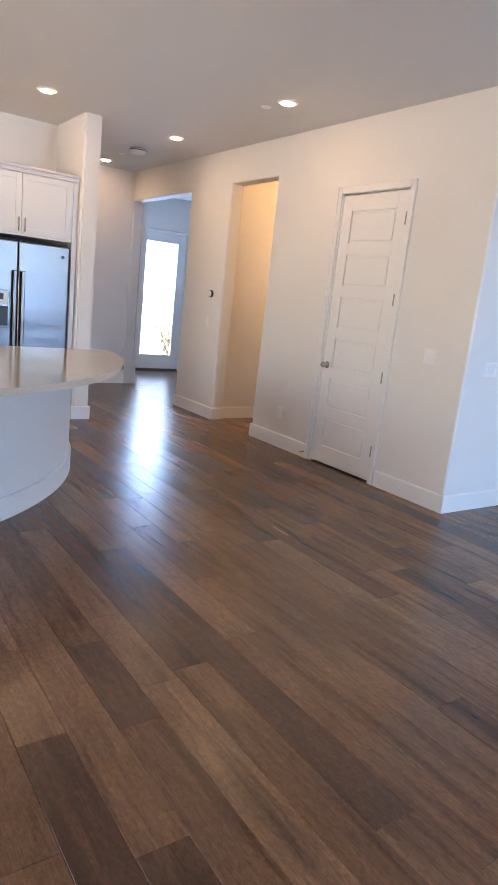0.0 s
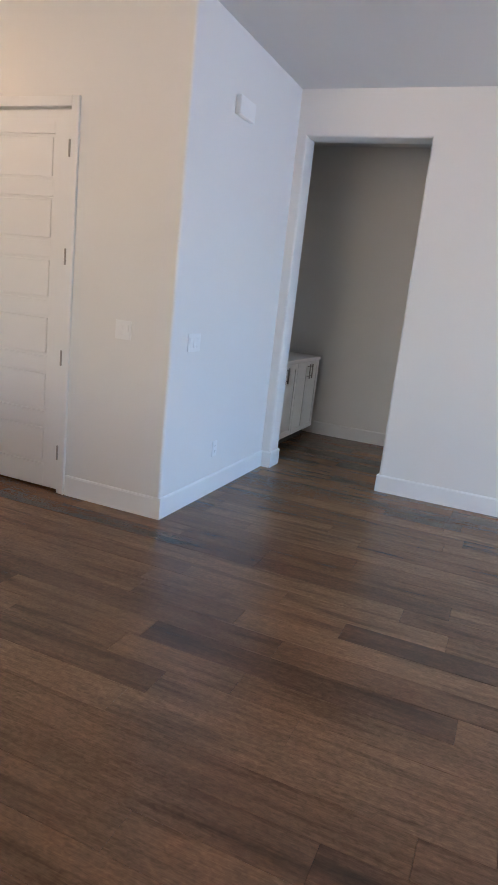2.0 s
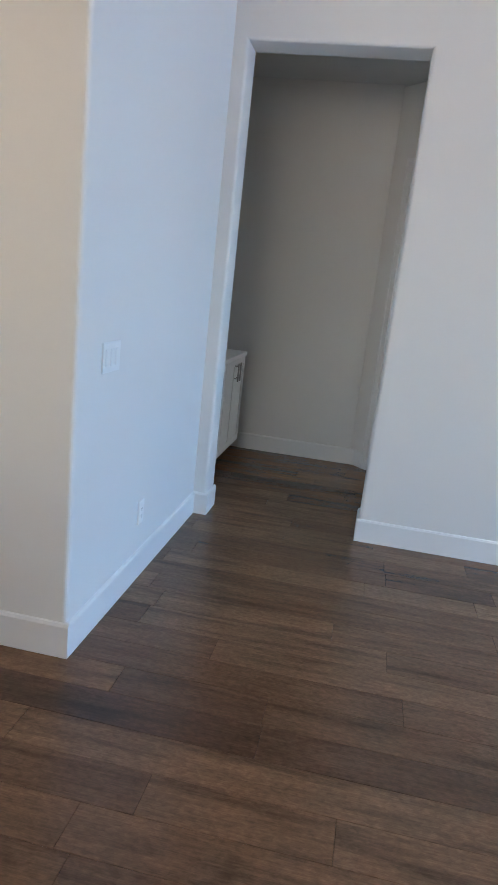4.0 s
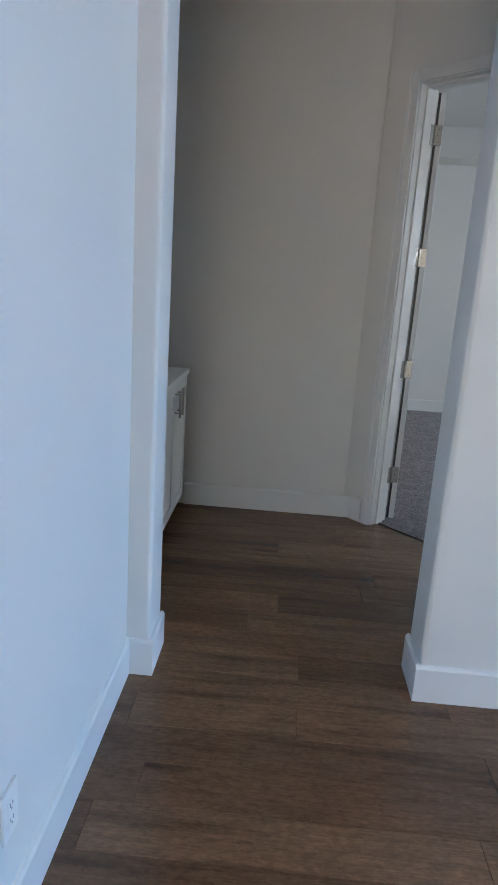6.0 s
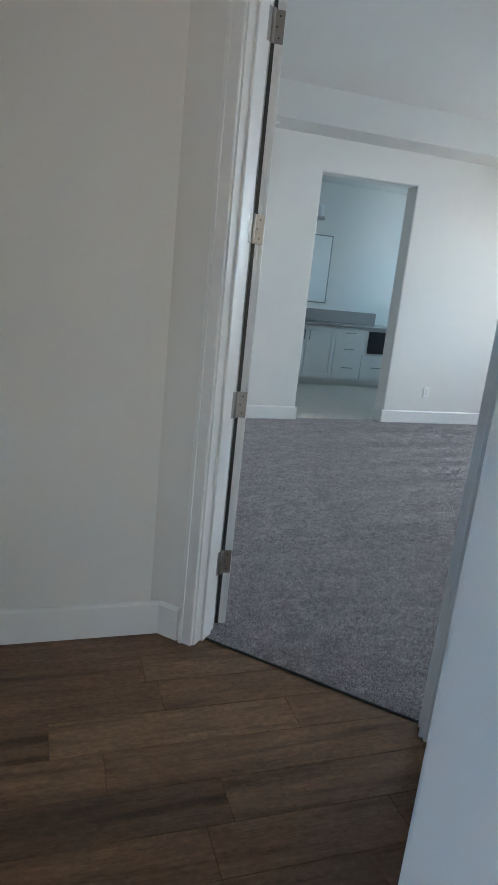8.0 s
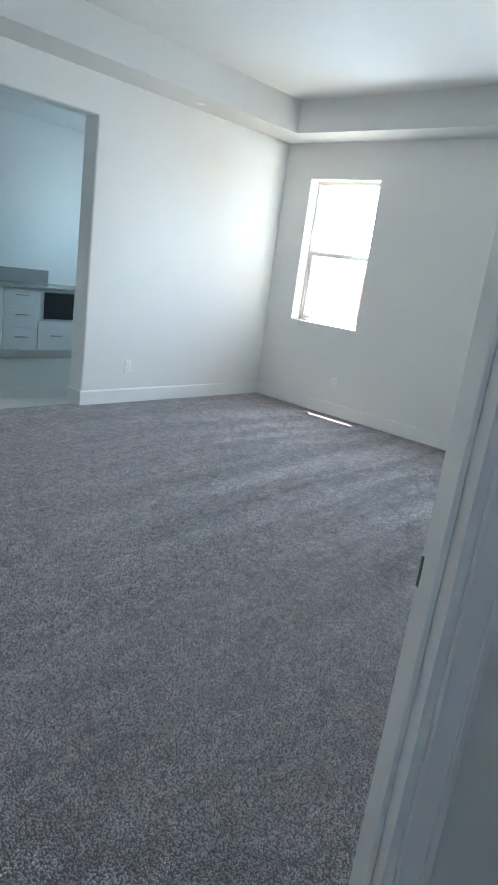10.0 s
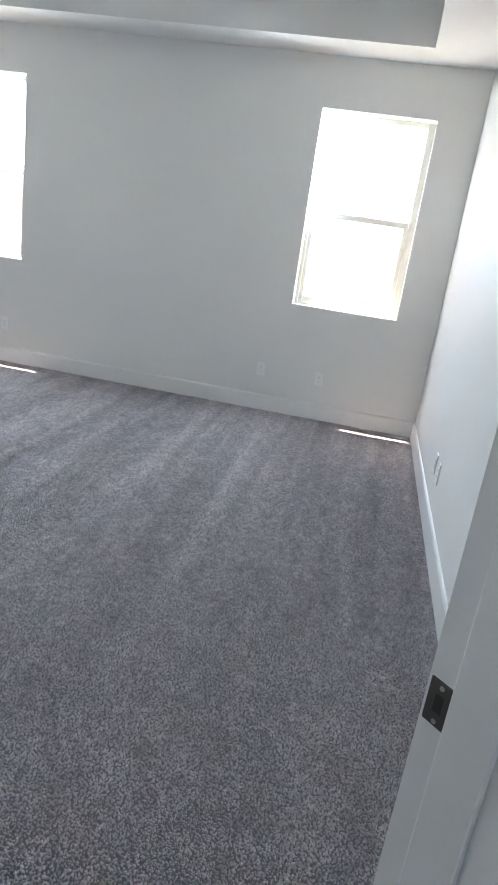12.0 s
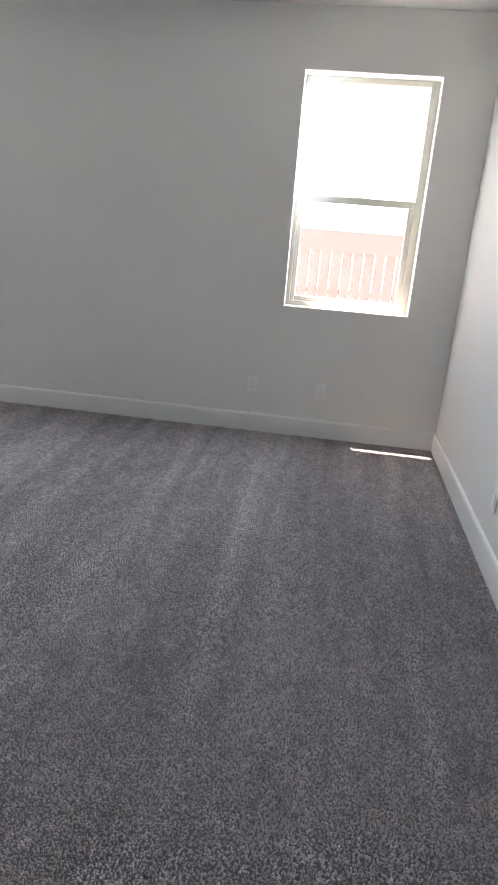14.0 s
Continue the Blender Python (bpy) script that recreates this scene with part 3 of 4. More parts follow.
# glazed entry door
door_3 = thing("door_3", pose(-7.76, -0.045, 0, 0, 0, 90), "closed full-glass entry door in a white frame", "door", "structure")
part("jamb", B(0.955, 0.975, -0.02, 0.16, 0, 2.48), TRIM, door_3)
part("jamb", B(1.845, 1.865, -0.02, 0.16, 0, 2.48), TRIM, door_3)
part("head_jamb", B(0.975, 1.845, -0.02, 0.16, 2.455, 2.48), TRIM, door_3)
part("sill", B(0.975, 1.845, -0.01, 0.16, 0, 0.03), BRONZE, door_3, "dark bronze sill")
for nm, a, b, z0, z1 in (("stile", 0.978, 1.07, 0.035, 2.45), ("stile", 1.69, 1.842, 0.035, 2.45), ("rail", 1.07, 1.69, 0.035, 0.285), ("rail", 1.07, 1.69, 2.275, 2.45)):
    part(nm, B(a, b, 0.01, 0.055, z0, z1, bevel=0.003), TRIM, door_3)
pane = part("pane", B(1.07, 1.69, 0.028, 0.036, 0.285, 2.275), GLASS, door_3)
pane.visible_shadow = False

# ---- windows ----


def window(name, y0, y1):
    """A single-hung vinyl window set deep in its opening: the lower sash stands inwards of the upper."""
    w = thing(name, pose(EAST, 0, 0), "single-hung window with a pale vinyl frame", "window", "structure")
    fx0, fx1, f, g, low = 0.13, 0.21, 0.052, 0.027, 0.032
    for nm, a, b, z0, z1 in (("jamb_frame", y0, y0 + f, SILL, HEAD), ("jamb_frame", y1 - g, y1, SILL, HEAD), ("head_frame", y0 + f, y1 - g, HEAD - 0.036, HEAD), ("sill_frame", y0 + f, y1 - g, SILL, SILL + low)):
        part(nm, B(fx0, fx1, a, b, z0, z1, bevel=0.003), VINYL, w)
    mid = 1.65
    part("meeting_rail", B(fx0 + 0.005, fx1 - 0.01, y0 + f, y1 - g, mid - 0.024, mid + 0.022, bevel=0.003), VINYL, w)
    sash = part("sash", B(fx0 + 0.008, fx0 + 0.04, y0 + f, y0 + f + 0.035, SILL + low, mid - 0.02, bevel=0.003), VINYL, w)
    part("sash_stile", B(fx0 + 0.008, fx0 + 0.04, y1 - g - 0.03, y1 - g, SILL + low, mid - 0.02, bevel=0.003), VINYL, sash)
    part("sash_rail", B(fx0 + 0.008, fx0 + 0.04, y0 + f + 0.035, y1 - g - 0.03, SILL + low, SILL + low + 0.034, bevel=0.003), VINYL, sash)
    part("latch", B(fx0 - 0.006, fx0 + 0.02, (y0 + y1) / 2 - 0.03, (y0 + y1) / 2 + 0.03, mid + 0.018, mid + 0.032, bevel=0.004), VINYL, w)
    for nm, a, z0, z1 in (("pane", fx0 + 0.05, mid, HEAD - 0.036), ("pane", fx0 + 0.022, SILL + low + 0.03, mid)):
        p = part(nm, B(a, a + 0.005, y0 + f, y1 - g, z0, z1), GLASS, w)
        p.visible_shadow = False
    return w


window("window_1", *WINDOWS[0])
window("window_2", *WINDOWS[1])

# ---- plates, outlets and small fittings ----


def plate(m, kind):
    """A wall plate of width x and height z that stands out towards -y: an outlet or a paddle switch (one or two gangs)."""
    gangs = {"double": 2, "triple": 3}.get(kind, 1)
    wide = 0.07 + 0.046 * (gangs - 1)
    if kind == "outlet":
        ob = thing("wall_outlet", m, "white plastic double outlet low on the wall", "outlet", group="wall outlets")
    else:
        ob = thing("light_switch", m, "white plastic paddle switch on the wall", "switch", group="wall switches")
    part("cover", B(-wide / 2, wide / 2, -0.0075, 0, -0.058, 0.058, bevel=0.0025, segments=2), PLATE, ob)
    for g in range(gangs):
        x = (g - (gangs - 1) / 2) * 0.046
        if kind == "outlet":
            part("face", B(x - 0.017, x + 0.017, -0.0085, -0.005, -0.034, 0.034, bevel=0.001), PLATE, ob)
            for z in (-0.018, 0.018):
                for dx in (-0.006, 0.006):
                    part("slot", B(x + dx - 0.0013, x + dx + 0.0013, -0.0092, -0.008, z - 0.004, z + 0.005), SLOT, ob)
                part("slot", B(x - 0.0022, x + 0.0022, -0.0092, -0.008, z - 0.012, z - 0.008), SLOT, ob)
        else:
            paddle = part("paddle", B(x - 0.0165, x + 0.0165, -0.011, -0.005, -0.033, 0.033, bevel=0.002), PLATE, ob)
            # Grey slab drawn as the shadow line round the paddle.
            part("rim", B(x - 0.0185, x + 0.0185, -0.0068, -0.0055, -0.0355, 0.0355), GREY, paddle, "thin shadow gap round the paddle")
    return ob


FACE_S, FACE_E, FACE_W, FACE_N = 0, 90, -90, 180   # which way a plate looks: to -y, +x, -x, +y
plate(pose(-0.359, F1, 1.159, 0, 0, FACE_S), "double")
plate(pose(-2.155, F1, 0.354, 0, 0, FACE_S), "outlet")
plate(pose(-3.748, F1, 1.139, 0, 0, FACE_S), "single")
plate(pose(F2, 0.295, 1.118, 0, 0, FACE_E), "triple")
plate(pose(F2, 0.755, 0.335, 0, 0, FACE_E), "outlet")
plate(pose(EAST, 3.87, 0.356, 0, 0, FACE_W), "outlet")
plate(pose(EAST, 3.371, 0.355, 0, 0, FACE_W), "outlet")
plate(pose(EAST, 6.252, 0.356, 0, 0, FACE_W), "outlet")
plate(pose(4.53, NORTH, 0.357, 0, 0, FACE_S), "outlet")
plate(pose(4.71, SOUTH, 0.342, 0, 0, FACE_N), "single")
plate(pose(4.535, SOUTH, 0.34, 0, 0, FACE_N), "outlet")

thermostat = thing("thermostat", pose(-3.725, F1, 1.462), "round thermostat with a white face in a dark ring", "thermostat")
part("ring", lathe(bmesh.new(), [(0.042, 0), (0.042, 0.018), (0.04, 0.022), (0.034, 0.024)], pose(0, 0, 0, 90), 32), BLACK, thermostat)
part("face", lathe(bmesh.new(), [(0.034, 0.0235), (0.033, 0.0265), (0.01, 0.027)], pose(0, 0, 0, 90), 32), PLATE, thermostat)

chime = thing("door_chime", pose(F2, 0.692, 2.604, 0, 0, FACE_E), "white plastic door chime box high on the wall", "door chime")
part("cover", B(-0.118, 0.118, -0.042, -0.004, -0.058, 0.058, bevel=0.008, segments=3), PLATE, chime)
part("back_plate", B(-0.11, 0.11, -0.006, 0, -0.052, 0.052), PLATE, chime)

stop = thing("door_stop", pose(-1.70, 0.0, 0.06), "small white spring door stop on the baseboard", "door stop")
part("spring", lathe(bmesh.new(), [(0.011, 0), (0.011, 0.006), (0.005, 0.008), (0.005, 0.06)], pose(0, 0, 0, 90), 12), NICKEL, stop)
part("tip", lathe(bmesh.new(), [(0.008, 0.06), (0.008, 0.072), (0.006, 0.075)], pose(0, 0, 0, 90), 12), PLATE, stop)


def can_light(x, y, glow=None, z=H):
    ob = thing("recessed_light", pose(x, y, z), "lit recessed ceiling light with a white trim ring", "ceiling light", group="recessed ceiling lights")
    part("trim_ring", lathe(bmesh.new(), [(0.058, -0.010), (0.082, -0.007), (0.084, 0), (0.05, 0.0)], pose(0, 0, 0), 32), PLATE, ob)
    part("lens", lathe(bmesh.new(), [(0.048, -0.0145), (0.054, -0.012), (0.054, -0.009)], pose(0, 0, 0), 32), glow or LAMP_GLOW, ob, "glowing warm lens")
    return ob


for x, y in ((-1.70, -0.632), (-3.693, -0.62), (-5.707, -0.605), (-3.238, -2.131)):
    can_light(x, y)
can_light(-3.08, 1.2, FOYER_GLOW)


def ceiling_disc(name, x, y, z, r, deep, label, category):
    ob = thing(name, pose(x, y, z), label, category)
    part("cover", lathe(bmesh.new(), [(r * 0.5, -deep), (r * 0.88, -deep * 0.92), (r, -deep * 0.5), (r, 0)], pose(0, 0, 0), 28), PLATE, ob)
    return ob


alarm = ceiling_disc("smoke_alarm", -4.673, -0.613, H, 0.098, 0.05, "round white smoke alarm on the ceiling", "smoke alarm")
part("vent_ring", lathe(bmesh.new(), [(0.1, -0.02), (0.1, -0.012), (0.08, -0.012)], pose(0, 0, 0), 28), BLACK, alarm)
for x, y, z in ((-5.1, -0.64, H), (-1.955, -0.675, H), (4.93, 7.13, SOFFIT), (2.4, 7.13, SOFFIT)):
    ceiling_disc("sprinkler_cover", x, y, z, 0.042, 0.008, "flat white sprinkler cover plate on the ceiling", "sprinkler")

dome = thing("ceiling_dome_light", pose(3.635, 4.78, TRAY), "unlit round ceiling light with a frosted bowl and metal rim", "ceiling light")
part("rim", lathe(bmesh.new(), [(0.155, -0.035), (0.165, -0.03), (0.165, -0.012), (0.15, 0)], pose(0, 0, 0), 40), NICKEL, dome, "satin nickel rim")
part("bowl", lathe(bmesh.new(), [(0.02, -0.115), (0.07, -0.105), (0.115, -0.08), (0.145, -0.045), (0.15, -0.03)], pose(0, 0, 0), 40), FROST, dome, "frosted glass bowl")

# ---- hall cabinet ----


def shaker(parent, x0, x1, z0, z1, y, name="door"):
    """A shaker front in the plane y that looks to -y."""
    d = part(name, B(x0, x1, y - 0.012, y, z0, z1), CABINET, parent)
    r = 0.055
    part("stile", B(x0, x0 + r, y - 0.019, y - 0.010, z0, z1, bevel=0.0015), CABINET, d)
    part("stile", B(x1 - r, x1, y - 0.019, y - 0.010, z0, z1, bevel=0.0015), CABINET, d)
    part("rail", B(x0 + r, x1 - r, y - 0.019, y - 0.010, z0, z0 + r, bevel=0.0015), CABINET, d)
    part("rail", B(x0 + r, x1 - r, y - 0.019, y - 0.010, z1 - r, z1, bevel=0.0015), CABINET, d)
    return d


def bar_pull(parent, x, y, z, length=0.15, upright=True):
    """A round bar handle on two posts that stands out towards -y."""
    bm = bmesh.new()
    turn = pose(x, y - 0.03, z) if upright else pose(x, y - 0.03, z, 0, 90)
    lathe(bm, [(0.006, -length / 2), (0.0072, -length / 2 + 0.001), (0.0072, length / 2 - 0.001), (0.006, length / 2)], turn, 12)
    for d in (-length * 0.34, length * 0.34):
        px, pz = (x, z + d) if upright else (x + d, z)
        lathe(bm, [(0.0045, 0), (0.0045, 0.03)], pose(px, y, pz, 90), 8)
    return part("handle", bm, NICKEL, parent, "satin nickel bar handle")


CAB_FACE = -0.112
for k, (y0, y1) in enumerate(((1.945, 2.718), (2.72, 3.42))):
    c = thing("hall_cabinet", pose(CAB_FACE, 0, 0, 0, 0, 90), "white two-door base cabinet under a white top", "cabinet", group="hall cabinets")
    part("body", B(y0, y1, 0.0, 0.6, 0.1, 0.845), CABINET, c)
    part("toe_kick", B(y0, y1, 0.075, 0.6, 0.0, 0.1), DARK, c, "dark recessed toe kick")
    mid = (y0 + y1) / 2
    for a, b, hx in ((y0 + 0.003, mid - 0.0015, mid - 0.04), (mid + 0.0015, y1 - 0.003, mid + 0.04)):
        d = shaker(c, a, b, 0.105, 0.838, 0.0)
        bar_pull(d, hx, -0.019, 0.74)
solid("hall_worktop", B(-0.74, CAB_FACE + 0.03, 1.94, 3.43, 0.845, 0.878, bevel=0.003), TRIM, "white worktop on the hall cabinets", "worktop")

# ---- kitchen ----
fridge = thing("refrigerator", pose(-3.72, 0, 0, 0, 0, 90), "side-by-side stainless steel refrigerator with a dispenser", "refrigerator")
F0, F1, FM = -2.63, -1.725, -2.225
part("body", B(F0, F1, 0.02, 0.68, 0.02, 1.765, bevel=0.004), BLACK, fridge, "black cabinet body")
for nm, a, b in (("freezer_door", F0, FM - 0.004), ("fridge_door", FM + 0.004, F1)):
    d = part(nm, B(a, b, -0.06, 0.012, 0.06, 1.755, bevel=0.012, segments=3), STEEL, fridge)
    hx = b - 0.035 if b < -2 else a + 0.035
    bm = bmesh.new()
    box(bm, hx - 0.016, hx + 0.016, -0.118, -0.096, 0.42, 1.48, bevel=0.008, segments=3)
    for z in (0.46, 1.44):
        box(bm, hx - 0.009, hx + 0.009, -0.1, -0.058, z - 0.02, z + 0.02, bevel=0.003)
    part("handle", bm, STEEL, d, "brushed steel bar handle")
part("emblem", lathe(bmesh.new(), [(0.016, 0), (0.015, 0.002)], pose(F1 - 0.07, -0.06, 1.655, 90), 20), BLACK, fridge)
disp = part("dispenser", B(-2.55, -2.30, -0.064, -0.055, 0.92, 1.29, bevel=0.004), STEEL, fridge, "steel dispenser frame")
part("recess", B(-2.535, -2.315, -0.067, -0.06, 0.94, 1.13, bevel=0.002), BLACK, disp)
part("control_panel", B(-2.535, -2.315, -0.067, -0.06, 1.145, 1.275, bevel=0.002), PLATE, disp)
part("display", B(-2.47, -2.36, -0.069, -0.066, 1.19, 1.25), BLACK, disp)

over = thing("fridge_cabinet", pose(-3.7, 0, 0, 0, 0, 90), "white two-door wall cabinet above the refrigerator", "cabinet")
part("body", B(-2.66, -1.70, 0.0, 0.66, 1.81, 2.386), CABINET, over)
for a, b, hx in ((-2.655, -2.205, -2.232), (-2.201, -1.72, -2.174)):
    d = shaker(over, a, b, 1.83, 2.38, 0.0)
    bar_pull(d, hx, -0.019, 1.915, 0.13)
part("crown", B(-2.7, -1.655, -0.03, 0.66, 2.385, 2.422, bevel=0.006), CABINET, over)
part("crown_cap", B(-2.72, -1.652, -0.055, 0.66, 2.42, 2.448, bevel=0.008), CABINET, over)
gable = solid("fridge_gable", B(-4.45, -3.69, -1.70, -1.653, 0, 2.40, bevel=0.002), CABINET, "white panel between refrigerator and partition", "cabinet panel")
solid("fridge_gable_far", B(-4.45, -3.69, -2.70, -2.665, 0, 2.40, bevel=0.002), CABINET, "white panel at the far side of the refrigerator", "cabinet panel").name = "fridge_gable.001"

ISLAND = (-2.6, -4.4)


def bow(radius, back, a0, a1, steps=40):
    """A plan with a bowed front and a straight back."""
    pts = [(ISLAND[0] + radius * math.cos(a0 + (a1 - a0) * k / steps), ISLAND[1] + radius * math.sin(a0 + (a1 - a0) * k / steps)) for k in range(steps + 1)]
    return pts + [(back, pts[-1][1] - 0.03), (back, pts[0][1])]


island = thing("kitchen_island", pose(0, 0, 0), "white kitchen island with a bowed front and cream stone top", "kitchen island")
bm = prism(bmesh.new(), bow(2.25, -2.42, radians(-35), radians(85.5)), 0, 0.842)
part("body", bm, CABINET, island)
bm = prism(bmesh.new(), bow(2.268, -2.44, radians(-35), radians(85.9)), 0, 0.14)
part("baseboard", bm, TRIM, island)
bm = prism(bmesh.new(), bow(2.63, -2.33, radians(-35), radians(83.5), 64), 0.842, 0.882)
bmesh.ops.bevel(bm, geom=[e for e in bm.edges if abs(e.verts[0].co.z - e.verts[1].co.z) < 1e-5], offset=0.006, segments=2, affect="EDGES")
worktop = solid("island_worktop", bm, QUARTZ, "cream quartz worktop with a bowed edge on the island", "worktop")

# ---- bathroom fittings ----
VF = 9.5
vanity = thing("bath_vanity", pose(0, VF, 0), "white bathroom vanity with drawers and doors", "vanity")
part("body", B(3.2, 5.6, 0.02, 0.55, 0.1, 0.835), CABINET, vanity)
part("toe_kick", B(3.2, 5.6, 0.09, 0.55, 0.0, 0.1), CABINET, vanity)
for a, b, hx in ((3.50, 3.935, 3.90), (3.94, 4.375, 3.975)):
    bar_pull(shaker(vanity, a, b, 0.115, 0.825, 0.02), hx, 0.001, 0.70, 0.14)
for z0, z1 in ((0.115, 0.37), (0.375, 0.63), (0.635, 0.825)):
    d = part("drawer", B(4.38, 4.815, 0.003, 0.02, z0, z1, bevel=0.002), CABINET, vanity)
    bar_pull(d, 4.597, 0.003, (z0 + z1) / 2 + 0.03, 0.16, False)
d = part("drawer", B(4.825, 5.34, 0.003, 0.02, 0.115, 0.455, bevel=0.002), CABINET, vanity)
bar_pull(d, 5.06, 0.003, 0.29, 0.16, False)
# Flat black panel stands in for the shaded recess of an open shelf.
part("shelf_dark_panel", B(4.90, 5.29, -0.002, 0.021, 0.49, 0.80), BLACK, vanity, "flat black panel drawn as the dark inside of an open shelf")
solid("bath_worktop", B(3.18, 5.62, VF - 0.025, BY1 - 0.02, 0.836, 0.865, bevel=0.003), GRANITE, "grey granite vanity top", "worktop")
solid("vanity_backsplash", B(3.18, 5.25, BY1 - 0.02, BY1, 0.866, 1.028, bevel=0.002), GRANITE, "grey granite backsplash along the bathroom wall", "backsplash")
faucet = thing("bath_faucet", pose(3.97, 9.9, 0.865), "chrome arched basin faucet", "faucet")
bm = bmesh.new()
lathe(bm, [(0.022, 0), (0.022, 0.01), (0.012, 0.015), (0.011, 0.15)], pose(0, 0, 0), 14)
lathe(bm, [(0.010, 0), (0.010, 0.12)], pose(0, 0.005, 0.145, 80), 12)
part("spout", bm, NICKEL, faucet)
part("lever", lathe(bmesh.new(), [(0.006, 0), (0.005, 0.07)], pose(0.05, 0, 0.03, 0, 30), 10), NICKEL, faucet)
mirror = thing("bath_mirror", pose(0, BY1, 0), "framed wall mirror above the vanity", "mirror")
part("glass", B(3.2, 4.385, -0.018, -0.002, 1.13, 2.04), MIRROR, mirror)
for nm, a, b, z0, z1 in (("frame_side", 4.385, 4.40, 1.115, 2.055), ("frame_side", 3.185, 3.2, 1.115, 2.055), ("frame_rail", 3.2, 4.385, 1.115, 1.13), ("frame_rail", 3.2, 4.385, 2.04, 2.055)):
    part(nm, B(a, b, -0.022, -0.002, z0, z1, bevel=0.003), NICKEL, mirror)
sconce = thing("vanity_light", pose(3.85, BY1, 2.27), "unlit chrome vanity light with glass shades", "wall light")
part("bar", B(-0.3, 0.36, -0.07, -0.001, -0.025, 0.025, bevel=0.004), NICKEL, sconce)
for x in (-0.2, 0.03, 0.27):
    part("shade", lathe(bmesh.new(), [(0.03, 0.0), (0.05, 0.015), (0.055, 0.15), (0.05, 0.15)], pose(x, -0.08, 0.02), 20), FROST, sconce, "frosted glass shade")

# ---- outside ----
solid("ground", B(-400, 400, -400, 400, -0.9, -0.35), EARTH, "pale gravelly ground round the house", "ground", "structure")


def shrub(x, y, size):
    ob = thing("shrub", pose(x, y, -0.35), "thin green shrub outside the entry door", "shrub", group="shrubs outside")
    trunk = bmesh.new()
    crown_v, crown_f = [], []
    rnd = random.Random(int(x * 100 + y * 10))
    for k in range(9):
        a, lean = rnd.uniform(0, 6.28), rnd.uniform(4, 26)
        lathe(trunk, [(0.016, 0), (0.011, size * 0.5), (0.004, size)], pose(0, 0, 0, 0, 0, math.degrees(a)) @ pose(0, 0, 0, lean), 6)
        for j in range(70):
            h = rnd.uniform(0.25, 1.0) * size
            c = (pose(0, 0, 0, 0, 0, math.degrees(a)) @ pose(0, 0, 0, lean)) @ Vector((rnd.gauss(0, 0.08), rnd.gauss(0, 0.08), h))
            u = Vector((rnd.gauss(0, 1), rnd.gauss(0, 1), rnd.gauss(0, 1))).normalized() * 0.05
            v = u.cross(Vector((rnd.gauss(0, 1), rnd.gauss(0, 1), 1))).normalized() * 0.018
            n = len(crown_v)
            crown_v += [c - u, c + v, c + u, c - v]
            crown_f.append((n, n + 1, n + 2, n + 3))
    part("branches", trunk, BARK, ob)
    me = bpy.data.meshes.new("crown")
    me.from_pydata([tuple(v) for v in crown_v], [], crown_f)
    me.materials.append(LEAF)
    crown = new("crown", me)
    crown.parent = ob
    return ob


shrub(-10.2, 3.0, 1.5)
shrub(-10.9, 3.35, 1.1)

fence = thing("board_fence", pose(11.0, 0, -0.29), "red-brown cedar board fence outside the windows", "fence", "structure")
board = mesh_of(B(0, 0.02, -0.066, 0.066, 0.05, 1.80, bevel=0.004), "board", CEDAR)
for k in range(110):
    ob = new("board", board)
    ob.parent = fence
    ob.matrix_basis = pose(0, -4 + k * 0.145, 0)
for z in (0.35, 1.0, 1.6):
    part("rail", B(0.021, 0.06, -4.1, 12.0, z - 0.045, z + 0.045, bevel=0.003), CEDAR, fence)
part("top_board", B(-0.024, -0.003, -4.1, 12.0, 1.52, 1.80, bevel=0.003), CEDAR, fence)
for k in range(8):
    part("post", B(0.061, 0.15, -4 + k * 2.2, -3.91 + k * 2.2, -0.1, 1.75, bevel=0.004), CEDAR, fence)

# ---- bathroom floor tiles ----
floor_bath = solid("floor_bath", B(BX0, BX1, NORTH + 0.06, BY1, -0.03, -0.004), GROUT, "brown stone-look bathroom tile floor", "floor", "structure")
tile = mesh_of(B(-0.2993, 0.2993, -0.1493, 0.1493, -0.01, 0.0, bevel=0.0008), "tile", TILE)
for i in range(7):
    for j in range(9):
        ob = new("tile", tile)
        ob.parent = floor_bath
        ob.matrix_basis = pose(BX0 + 0.3 + i * 0.6 + (0.3 if j % 2 else 0) - 0.15, NORTH + 0.22 + j * 0.3, 0)

# ---- carpet ----
rim = on_diagonal(DOOR_S0 - 0.02, HALL_T + 0.072), on_diagonal(DOOR_S1 + 0.02, HALL_T + 0.072)
outline = [rim[0], rim[1], on_diagonal(DOOR_S1 + 0.02, BED_T + 0.01), (2.13, SOUTH), (EAST, SOUTH), (EAST, NORTH), (4.01, NORTH), (4.01, NORTH + 0.07), (3.0, NORTH + 0.07), (3.0, NORTH), (1.0, NORTH), (1.0, 3.64), on_diagonal(DOOR_S0 - 0.02, BED_T + 0.01)]
bm = prism(bmesh.new(), outline, -0.02, 0.003)
floor_bedroom = solid("floor_bedroom", bm, BACKING, "wall-to-wall grey cut-pile carpet with vacuum tracks", "carpet", "structure")


